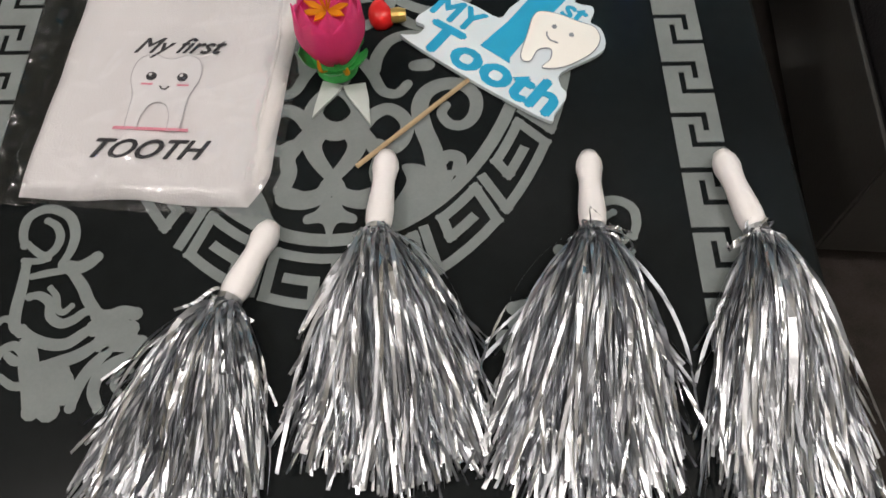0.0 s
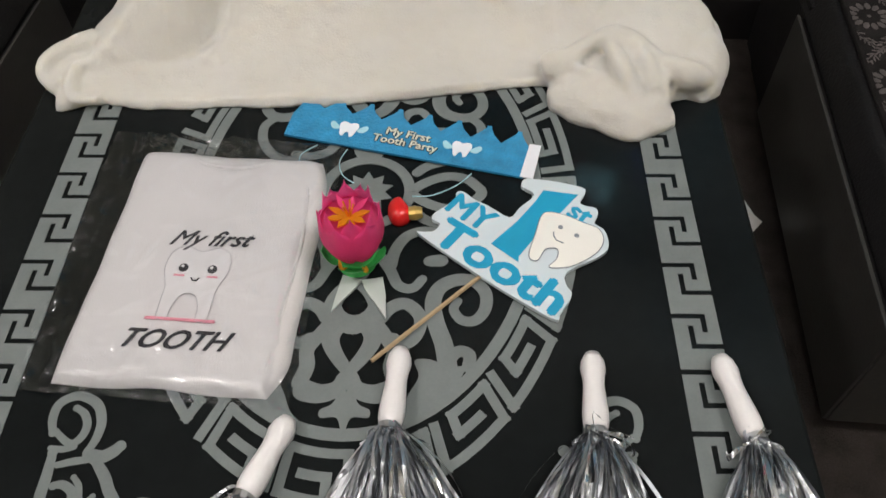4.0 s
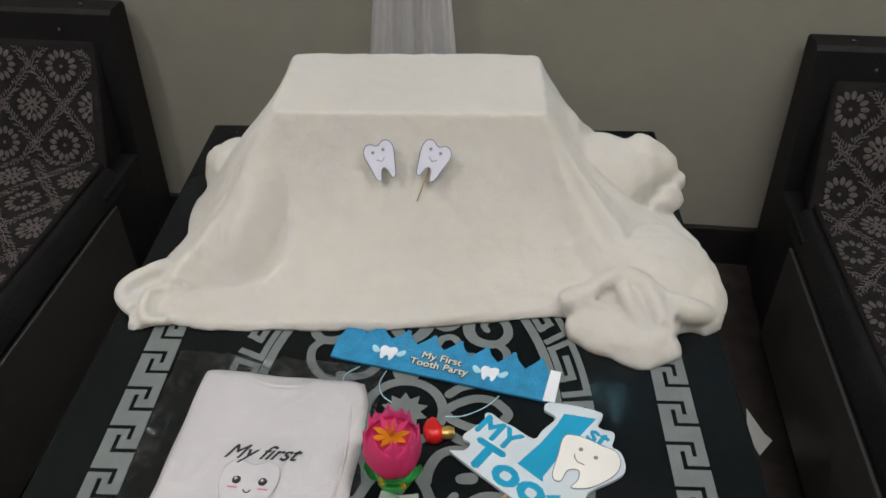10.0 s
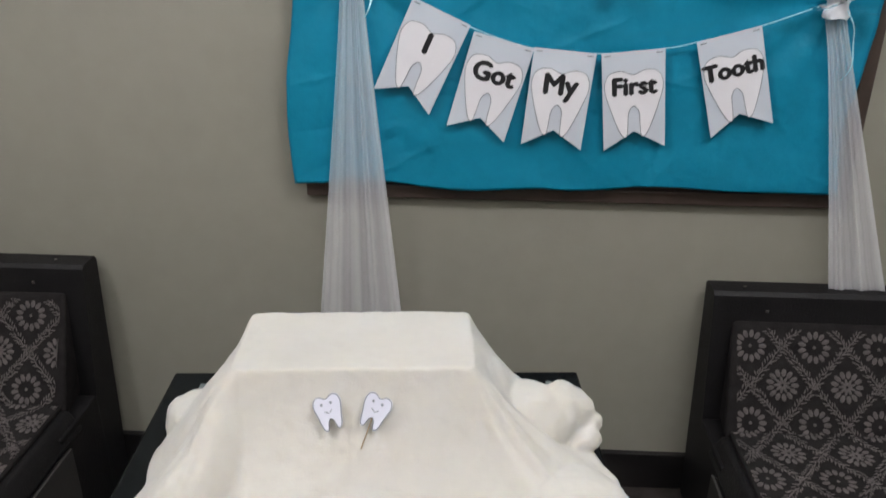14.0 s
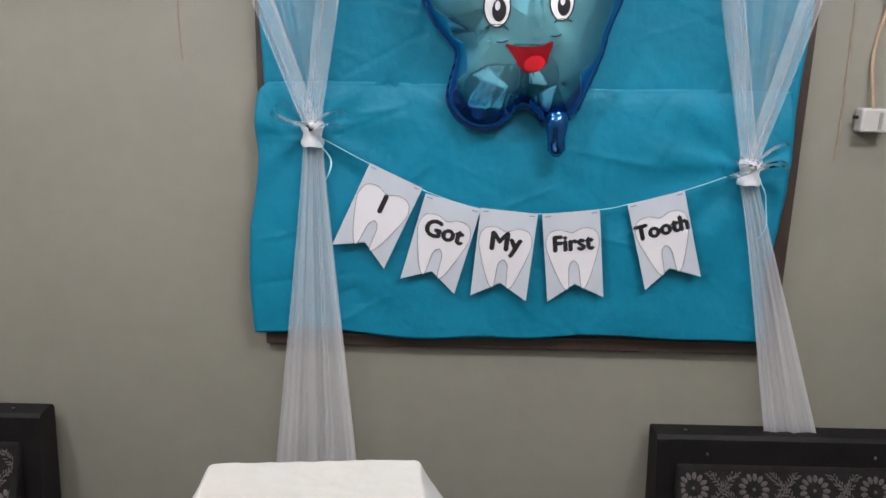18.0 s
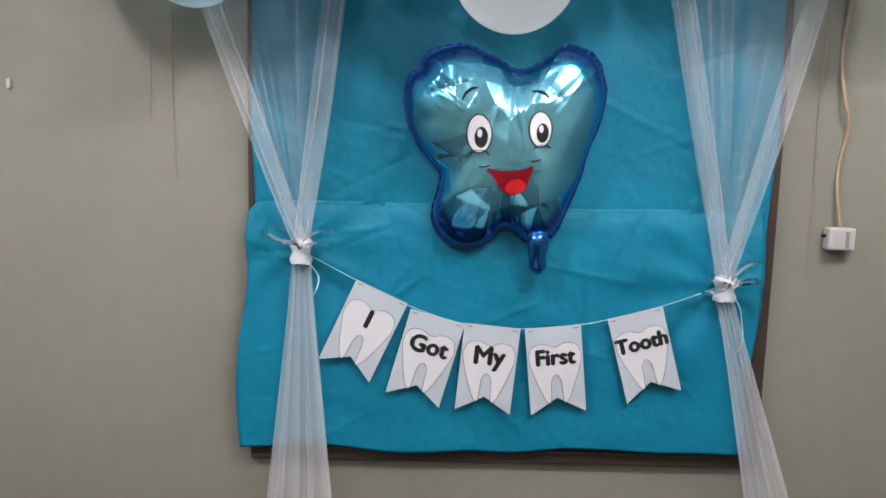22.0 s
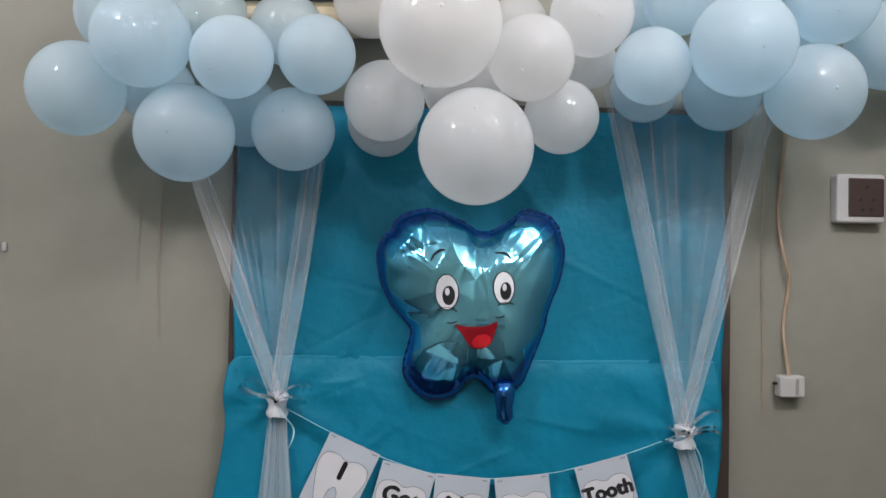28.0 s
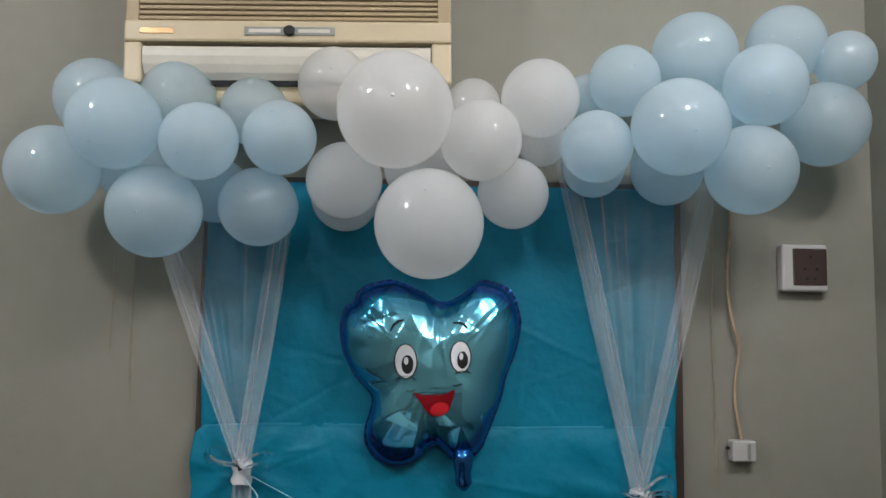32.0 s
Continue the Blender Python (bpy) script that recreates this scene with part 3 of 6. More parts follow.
# ---- wall hangings ----
def cloth_panel(name, x0, x1, z0, z1, y, amp, seed, label, edge=0.012):
    folds = crease_set(95, x0, x1, z0, z1, seed, 0.04, 0.2, 0.0036, 0.0045)

    def f(u, v):
        k = noise.noise(Vector((u * 5, v * 4, seed))) + 0.5 * noise.noise(Vector((u * 14 + v * 5, v * 9, seed + 3)))
        # drag folds from the tied corners
        for kx, kz in ((-0.29, 1.26), (0.63, 1.2)):
            dx, dz = x0 + (x1 - x0) * u - kx, z0 + (z1 - z0) * v - kz
            r = math.hypot(dx, dz)
            k += 0.45 * math.sin(9 * math.atan2(dz, dx)) * math.exp(-((r - 0.14) / 0.1) ** 2)
        ex = edge * noise.noise(Vector((v * 2.6, seed, 0.3 + round(u)))) * (abs(u - 0.5) * 2) ** 12
        if edge > 0.02:
            # the tied side of the lower sheet bellies out below a rounded corner
            ex += (0.024 * max(0.0, (v - 0.94) / 0.06) ** 2 - 0.009 * math.exp(-((v - 0.84) / 0.1) ** 2)) * max(0.0, 1 - u / 0.06)
        ez = edge * (0.6 if v < 0.5 else 0.2) * noise.noise(Vector((u * 6, seed, 5.3 + round(v)))) * (abs(v - 0.5) * 2) ** 12
        return Vector((x0 + (x1 - x0) * u + ex, y - 0.005 + (0.007 * max(0.0, min(1.0, (v - 0.9) / 0.09)) ** 2 if edge > 0.02 else 0.0) - amp * max(-0.9, k) - max(-0.003, crease_at(x0 + (x1 - x0) * u, z0 + (z1 - z0) * v, folds)), z0 + (z1 - z0) * v + ez))
    ob = part(name, sheet_of(150, 110, f), SHEET, smooth=True)
    sol = ob.modifiers.new("thickness", "SOLIDIFY")
    sol.thickness = 0.0006
    return tagged(ob, label, "sheet", "turquoise backdrop sheets")


board = thing("wall_board", "brown wooden board frame fixed to the wall behind the sheets", "board", (0.16, 0, 1.36))
part("panel", box(-0.40, 0.735, -0.012, 0, 0.79, 1.945), BROWN, board)
for a, b, c, d in ((-0.412, 0.748, 0.772, 0.802), (-0.412, 0.748, 1.92, 1.95)):
    part("rail", box(a, b, -0.02, 0, c, d, 0.003), BROWN, board)
for a, b in ((-0.412, -0.385), (0.718, 0.748)):
    part("stile", box(a, b, -0.02, 0, 0.802, 1.92, 0.003), BROWN, board)
cloth_panel("backdrop_sheet", -0.402, 0.728, 1.30, 1.935, -0.022, 0.003, 1.5, "smooth turquoise sheet covering the upper wall board")
cloth_panel("backdrop_sheet", -0.424, 0.716, 0.81, 1.362, -0.034, 0.006, 8.5, "creased turquoise sheet hanging over the lower wall board", 0.03)

# ---- tulle drapes ----
TULLE = bpy.data.materials.new("white_tulle")
TULLE.use_nodes = True
_nt = TULLE.node_tree
_b = _nt.nodes["Principled BSDF"]
_b.inputs["Base Color"].default_value = (0.86, 0.87, 0.9, 1)
_b.inputs["Roughness"].default_value = 0.7
_tr, _mx, _at = _nt.nodes.new("ShaderNodeBsdfTransparent"), _nt.nodes.new("ShaderNodeMixShader"), _nt.nodes.new("ShaderNodeAttribute")
_at.attribute_name = "weave"
_nt.links.new(_at.outputs["Fac"], _mx.inputs[0])
_nt.links.new(_tr.outputs[0], _mx.inputs[1])
_nt.links.new(_b.outputs[0], _mx.inputs[2])
_nt.links.new(_mx.outputs[0], _nt.nodes["Material Output"].inputs["Surface"])


def tulle_part(name, parent, edge_l, edge_r, y0, depth, dens, seed, nu=70, nv=60, hem=0.0, folds=()):
    """A gathered net strip between two edge curves from top to bottom; dens is its cover, hem thickens the two edges."""
    left, right = smooth_line(edge_l, 10), smooth_line(edge_r, 10)

    def pick(line, v):
        f = v * (len(line) - 1)
        i = min(int(f), len(line) - 2)
        return line[i].lerp(line[i + 1], f - i)

    cover = []

    def f(u, v):
        l, r = pick(left, v), pick(right, v)
        g = noise.noise(Vector((u * 8, v * 1.6, seed))) + 0.7 * noise.noise(Vector((u * 19, v * 1.1, seed + 9)))
        p = l.lerp(r, u)
        e = hem * (math.exp(-((u / 0.1) ** 2)) + math.exp(-(((1 - u) / 0.1) ** 2)))
        for a, w in folds:
            e += 0.2 * (0.6 + 0.8 * noise.noise(Vector((a * 31, v * 2.5, seed)))) * math.exp(-((u - a - 0.02 * math.sin(v * 5 + a * 9)) / w) ** 2)
        cover.append(max(0.04, min(0.93, dens + 0.13 * g * (0.4 + dens) + e)))
        return Vector((p.x, y0 - depth * (0.6 + 0.55 * g), p.y))
    bm = sheet_of(nu, nv, f)
    ob = part(name, bm, TULLE, parent, smooth=True)
    at = ob.data.attributes.new("weave", "FLOAT", "POINT")
    at.data.foreach_set("value", cover)
    return ob


RIBBON = mat("clear_blue_ribbon", (0.45, 0.72, 0.8), 0.12, vary=0.1, scale=40, coat=0.5)
SATIN = mat("white_satin_knot", (0.82, 0.82, 0.85), 0.4, vary=0.05, scale=40, bump=0.3, bump_scale=80)


def film(line, side, parent, material=None):
    bm, prev = bmesh.new(), None
    for p in line:
        pair = [bm.verts.new(p - side), bm.verts.new(p + side)]
        if prev:
            bm.faces.new((prev[0], prev[1], pair[1], pair[0]))
        prev = pair
    return part("ribbon_loop", bm, material or CLEAR, parent, "clear shiny curling ribbon", True)


def build_drape(kx, kz, tl, tr, bl, br, seed, label):
    t = thing("tulle_drape", label, "curtain", (kx, -0.05, kz), "tulle drapes")
    zt = tl[1]
    tulle_part("upper_net", t, [tl, ((tl[0] * 0.42 + kx * 0.58), (zt * 0.42 + kz * 0.58)), (kx - 0.022, kz + 0.02)], [tr, (tr[0] * 0.4 + kx * 0.6, tr[1] * 0.4 + kz * 0.6), (kx + 0.022, kz + 0.02)], -0.055, 0.01, 0.12, seed, 130, 50, 0.0, ((0.22, 0.014), (0.33, 0.009), (0.42, 0.012), (0.63, 0.009), (0.71, 0.014)))
    for (x, z), nm in ((tl, "gathered_edge"), (tr, "gathered_edge")):
        w = 0.034
        s = 1 if x < kx else -1
        tulle_part(nm, t, [(x - w * 0.6, z), (x * 0.45 + kx * 0.55 - w * 0.6, z * 0.45 + kz * 0.55), (kx - 0.018, kz + 0.015)], [(x + w * 0.9, z), (x * 0.45 + kx * 0.55 + w * 0.8, z * 0.45 + kz * 0.55), (kx + 0.016, kz + 0.015)], -0.062, 0.006, 0.25, seed + 4 + x, 24, 40, 0.0)
    tulle_part("lower_net", t, [(kx - 0.02, kz - 0.015), (kx * 0.8 + bl[0] * 0.2 - 0.012, kz * 0.8 + bl[1] * 0.2), bl], [(kx + 0.02, kz - 0.015), (kx * 0.8 + br[0] * 0.2 + 0.012, kz * 0.8 + br[1] * 0.2), br], -0.055, 0.012, 0.4, seed + 7, 80, 50, 0.1)
    k = sheet_of(40, 16, lambda u, v: Vector((
        kx + (0.0215 + 0.003 * math.sin(3 * v * math.pi) + 0.0025 * noise.noise(Vector((math.cos(6.283 * u) * 3, math.sin(6.283 * u) * 3, v * 9)))) * math.cos(6.283185 * u),
        -0.068 + 0.019 * math.sin(6.283185 * u),
        kz - 0.026 + 0.052 * v + 0.004 * noise.noise(Vector((u * 6, 2, v))))))
    part("knot", k, SATIN, t, "white wrinkled satin band", True)
    rnd = random.Random(seed * 10)
    # bow loops to both sides and a curling tail below
    for j in range(6):
        s = -1 if j % 2 else 1
        size, rise = rnd.uniform(0.055, 0.08), rnd.uniform(-0.012, 0.045)
        loop = []
        for i in range(19):
            q = math.pi * 2 * i / 18
            r = math.sin(q / 2) ** 0.8
            loop.append(Vector((kx + s * size * r * (0.5 - 0.5 * math.cos(q)) ** 0.5, -0.088 - 0.012 * math.sin(q / 2) - 0.002 * j, kz + 0.01 + rise * r + 0.021 * math.sin(q) * r)))
        film(loop, Vector((0, 0.006, 0.002)), t)
    ln = rnd.uniform(0.08, 0.13)
    tail = [Vector((kx + 0.012 + 0.028 * math.sin(2.6 * i / 12), -0.086 - 0.008 * math.sin(i * 0.8), kz - 0.01 - ln * i / 12)) for i in range(13)]
    film(tail, Vector((0.0016, 0.001, 0)), t, RIBBON)
    return t


CLEAR = bpy.data.materials.new("clear_film")
CLEAR.use_nodes = True
_nt = CLEAR.node_tree
_nt.nodes.remove(_nt.nodes["Principled BSDF"])
_tr, _gl, _mx, _fr = _nt.nodes.new("ShaderNodeBsdfTransparent"), _nt.nodes.new("ShaderNodeBsdfGlossy"), _nt.nodes.new("ShaderNodeMixShader"), _nt.nodes.new("ShaderNodeFresnel")
_gl.inputs["Roughness"].default_value = 0.09
_tr.inputs["Color"].default_value = (0.97, 0.98, 0.99, 1)
_fr.inputs["IOR"].default_value = 1.62
_nt.links.new(_fr.outputs[0], _mx.inputs[0])
_nt.links.new(_tr.outputs[0], _mx.inputs[1])
_nt.links.new(_gl.outputs[0], _mx.inputs[2])
_nt.links.new(_mx.outputs[0], _nt.nodes["Material Output"].inputs["Surface"])

build_drape(-0.289, 1.258, (-0.522, 1.88), (-0.217, 1.88), (-0.43, 0.12), (-0.165, 0.12), 2, "white tulle curtain tied with ribbon, falling behind the covered box")
build_drape(0.626, 1.198, (0.447, 2.0), (0.812, 2.0), (0.825, 0.12), (1.02, 0.12), 5, "white tulle curtain tied with ribbon, falling behind the armchair")

# ---- pennant bunting ----
CARD = mat("pale_blue_card", (0.558, 0.5998, 0.6603), 0.6, vary=0.02, scale=20)
CARDW = mat("white_print", (0.76, 0.7505, 0.779), 0.6, vary=0.02, scale=20)
GREYLINE = mat("grey_outline_ink", (0.22, 0.25, 0.28), 0.5)
bunting = thing("bunting", "white swallow-tailed word pennants with tooth prints on a thread", "bunting", (0.18, -0.05, 1.15))


def tooth_outline(w, h):
    """An upright tooth with two roots, about its middle."""
    pts = [(0, 0.36), (0.22, 0.45), (0.42, 0.4), (0.5, 0.2), (0.42, -0.1), (0.33, -0.42), (0.2, -0.5), (0.15, -0.42), (0.095, -0.27), (0, -0.2),
           (-0.095, -0.27), (-0.15, -0.42), (-0.2, -0.5), (-0.33, -0.42), (-0.42, -0.1), (-0.5, 0.2), (-0.42, 0.4), (-0.22, 0.45)]
    return [(p[0] * w, p[1] * h) for p in smooth_loop(pts, 4)]


def tapered_tooth(w, h):
    """A broad tooth that narrows to two close roots with a tall arch between them."""
    half = [(0.2, 0.47), (0.42, 0.43), (0.5, 0.25), (0.43, 0.0), (0.31, -0.28), (0.21, -0.45), (0.13, -0.47), (0.105, -0.3), (0.09, -0.12)]
    pts = [(0, 0.41)] + half + [(0, -0.03)] + [(-x, y) for x, y in half[::-1]]
    return [(p[0] * w, p[1] * h) for p in smooth_loop(pts, 4)]


def pennant(word, x, z, q, size):
    """One swallow-tailed card, hung by its top edge's middle, turned by q degrees."""
    w, h, cut = 0.123, 0.197, 0.036
    m = Matrix.Translation((x, -0.056, z)) @ Matrix.Rotation(math.radians(q), 4, "Y") @ Matrix.Rotation(math.radians(90), 4, "X")
    flag = part("pennant", plate([(-w / 2, 0), (-w / 2, -h), (0, -h + cut), (w / 2, -h), (w / 2, 0)], 0.0015, m), CARD, bunting, "white card pennant with the word " + word)
    to = tapered_tooth(0.115, 0.142)
    m2 = m @ Matrix.Translation((0, -0.104, 0.0018))
    part("tooth_print", plate(to, 0.0004, m2), CARDW, flag)
    part("tooth_outline", tube([m2 @ Vector((a, b, 0.0006)) for a, b in to], 0.0007, 5, True), GREYLINE, flag)
    lettering("word_print", word, size, m @ Matrix.Translation((0, -0.07, 0.0024)), BLACK, flag, bold=0.0026, thick=0.0003)
    for s in (-1, 1):
        part("staple", box(-0.006, 0.006, -0.001, 0.001, 0, 0.001, bm=None), GREYLINE, flag).matrix_world = m @ Matrix.Translation((s * 0.05, -0.006, 0.002))


for word, x, z, q, size in (("I", -0.115, 1.1725, 24.5, 0.058), ("Got", 0.007, 1.1195, 15.4, 0.053), ("My", 0.1275, 1.102, 4.9, 0.057), ("First", 0.259, 1.103, -6.3, 0.049), ("Tooth", 0.4375, 1.1385, -15.8, 0.046)):
    pennant(word, x, z, q, size)
cord = smooth_line([(-0.28, 1.252), (-0.172, 1.196), (-0.057, 1.142), (0.067, 1.104), (0.19, 1.096), (0.322, 1.109), (0.378, 1.121), (0.497, 1.154), (0.62, 1.2)], 6)
part("thread", tube([(p.x, -0.054, p.y) for p in cord], 0.0011, 5), RIBBON, bunting, "thin pale blue thread")

# ---- tooth-shaped foil balloon ----
FOIL = bpy.data.materials.new("printed_blue_foil")
FOIL.use_nodes = True
_nt = FOIL.node_tree
_b = _nt.nodes["Principled BSDF"]
_b.inputs["Metallic"].default_value, _b.inputs["Roughness"].default_value = 0.8, 0.13
_b.inputs["Coat Weight"].default_value = 0.7
_at, _rp = _nt.nodes.new("ShaderNodeAttribute"), _nt.nodes.new("ShaderNodeValToRGB")
_at.attribute_name = "print"
_nt.links.new(_at.outputs["Fac"], _rp.inputs[0])
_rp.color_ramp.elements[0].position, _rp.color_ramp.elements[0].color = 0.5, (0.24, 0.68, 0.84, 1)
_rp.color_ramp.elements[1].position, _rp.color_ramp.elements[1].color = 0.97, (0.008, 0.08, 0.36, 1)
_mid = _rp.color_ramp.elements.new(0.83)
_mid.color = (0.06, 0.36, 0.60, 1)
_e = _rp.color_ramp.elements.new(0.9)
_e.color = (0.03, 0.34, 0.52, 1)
_nt.links.new(_rp.outputs[0], _b.inputs["Base Color"])
_n, _bp = _nt.nodes.new("ShaderNodeTexNoise"), _nt.nodes.new("ShaderNodeBump")
_n.inputs["Scale"].default_value, _n.inputs["Detail"].default_value = 28, 4
_bp.inputs["Strength"].default_value, _bp.inputs["Distance"].default_value = 0.03, 0.006
_nt.links.new(_nt.nodes.new("ShaderNodeTexCoord").outputs["Object"], _n.inputs["Vector"])
_nt.links.new(_n.outputs["Fac"], _bp.inputs["Height"])
_nt.links.new(_bp.outputs[0], _b.inputs["Normal"])
EYEW = mat("white_balloon_print", (0.82, 0.82, 0.84), 0.3)
RED = mat("dark_red_print", (0.25, 0.006, 0.012), 0.3)
TONGUE = mat("red_print", (0.65, 0.02, 0.03), 0.3)
BX, BZ, BY = 0.137, 1.50, -0.06
TOOTH = smooth_loop([(-0.177, 0.149), (-0.167, 0.172), (-0.139, 0.188), (-0.099, 0.197), (-0.069, 0.192), (-0.039, 0.179), (-0.016, 0.169), (0.016, 0.15), (0.042, 0.151), (0.075, 0.169), (0.101, 0.189), (0.114, 0.199), (0.143, 0.196), (0.174, 0.184), (0.191, 0.165), (0.199, 0.143), (0.207, 0.1), (0.197, 0.044), (0.173, -0.023), (0.162, -0.072), (0.144, -0.119), (0.125, -0.168), (0.11, -0.192), (0.093, -0.2), (0.055, -0.207), (0.035, -0.19), (0.015, -0.177), (-0.007, -0.184), (-0.023, -0.205), (-0.053, -0.22), (-0.09, -0.221), (-0.121, -0.205), (-0.143, -0.175), (-0.146, -0.14), (-0.137, -0.106), (-0.132, -0.069), (-0.15, -0.046), (-0.177, -0.013), (-0.197, 0.026), (-0.207, 0.072), (-0.205, 0.113), (-0.192, 0.136)], 5)


FOIL_FOLDS = crease_set(14, -0.2, 0.2, -0.2, 0.19, 12, 0.05, 0.12, 0.006, 0.01) + [
    (-0.03, -0.052, 1, 0, 0.17, 0.0022, 0.005), (0.024, 0.06, 0.16, -1, 0.085, 0.011, 0.006), (0.13, 0.1, 0.55, 0.83, 0.1, 0.009, 0.008),
    (-0.11, 0.13, -0.1, 1, 0.07, 0.007, 0.006), (-0.16, 0.11, 0.35, -0.94, 0.07, 0.007, 0.007), (0.19, 0.1, 0.1, 1, 0.09, -0.006, 0.006)]


def pillow(i, s):
    """The smooth swell of the skin on the way s from the middle to the seam at its i-th outline point."""
    p = TOOTH[i % len(TOOTH)] * s
    h = 0.085 * math.sqrt(max(0.0, 1 - s**2.7))
    # two crown lobes with a valley between them, and the belly that folds in under the mouth
    h -= 0.03 * math.exp(-((p.x - 0.02) / 0.035) ** 2) * max(0.0, min(1.0, (p.y - 0.07) / 0.07)) * (1 - s**6)
    h -= 0.09 * max(0.0, -0.052 - p.y) * (1 - s**5) + 0.018 * math.exp(-((p.x - 0.015) / 0.03) ** 2) * max(0.0, min(1.0, (-0.1 - p.y) / 0.06)) * (1 - s**6)
    return max(0.0, h)


def facet_tree():
    """Flat facets of the taut, crumpled skin, between scattered points near the smooth swell."""
    rnd, n = random.Random(8), len(TOOTH)
    flat_pts, deep = [], []
    for s, count in ((0.0, 1), (0.24, 5), (0.46, 9), (0.68, 13), (0.87, 19), (1.0, 42), (1.12, 20)):
        for k in range(count):
            i = int((k + rnd.uniform(-0.3, 0.3)) * n / count) % n
            r = s + (rnd.uniform(-0.06, 0.06) if 0 < s < 0.95 else 0.0)
            flat_pts.append(Vector((TOOTH[i].x * r, TOOTH[i].y * r)))
            deep.append(pillow(i, min(1.0, r)) + (rnd.uniform(-0.006, 0.006) if s < 0.95 else 0.0))
    out = delaunay_2d_cdt(flat_pts, [], [], 0, 1e-6)
    depth = [deep[o[0]] for o in out[3]]
    return BVHTree.FromPolygons([(v.x, v.y, d) for v, d in zip(out[0], depth)], [tuple(f) for f in out[2]])


SKIN_FACETS = facet_tree()


def foil_height(i, s):
    """How far the skin stands out on the way s from the middle to the seam at its i-th outline point."""
    q = 2 * math.pi * i / len(TOOTH)
    lx, lz = TOOTH[i % len(TOOTH)].x * s, TOOTH[i % len(TOOTH)].y * s
    hit = SKIN_FACETS.ray_cast(Vector((lx, lz, 1)), Vector((0, 0, -1)))[0]
    smooth = pillow(i, s)
    w = 0.6 * (1 - s**7)
    h = smooth * (1 - w) + (hit.z if hit else smooth) * w
    pucker = abs(math.sin(13 * q + 2 * math.sin(3 * q))) * 0.0018 * s**4 * (1 - s) * 9
    return max(0.0, h) - pucker + 0.5 * crease_at(lx, lz, FOIL_FOLDS) * (1 - s**6)


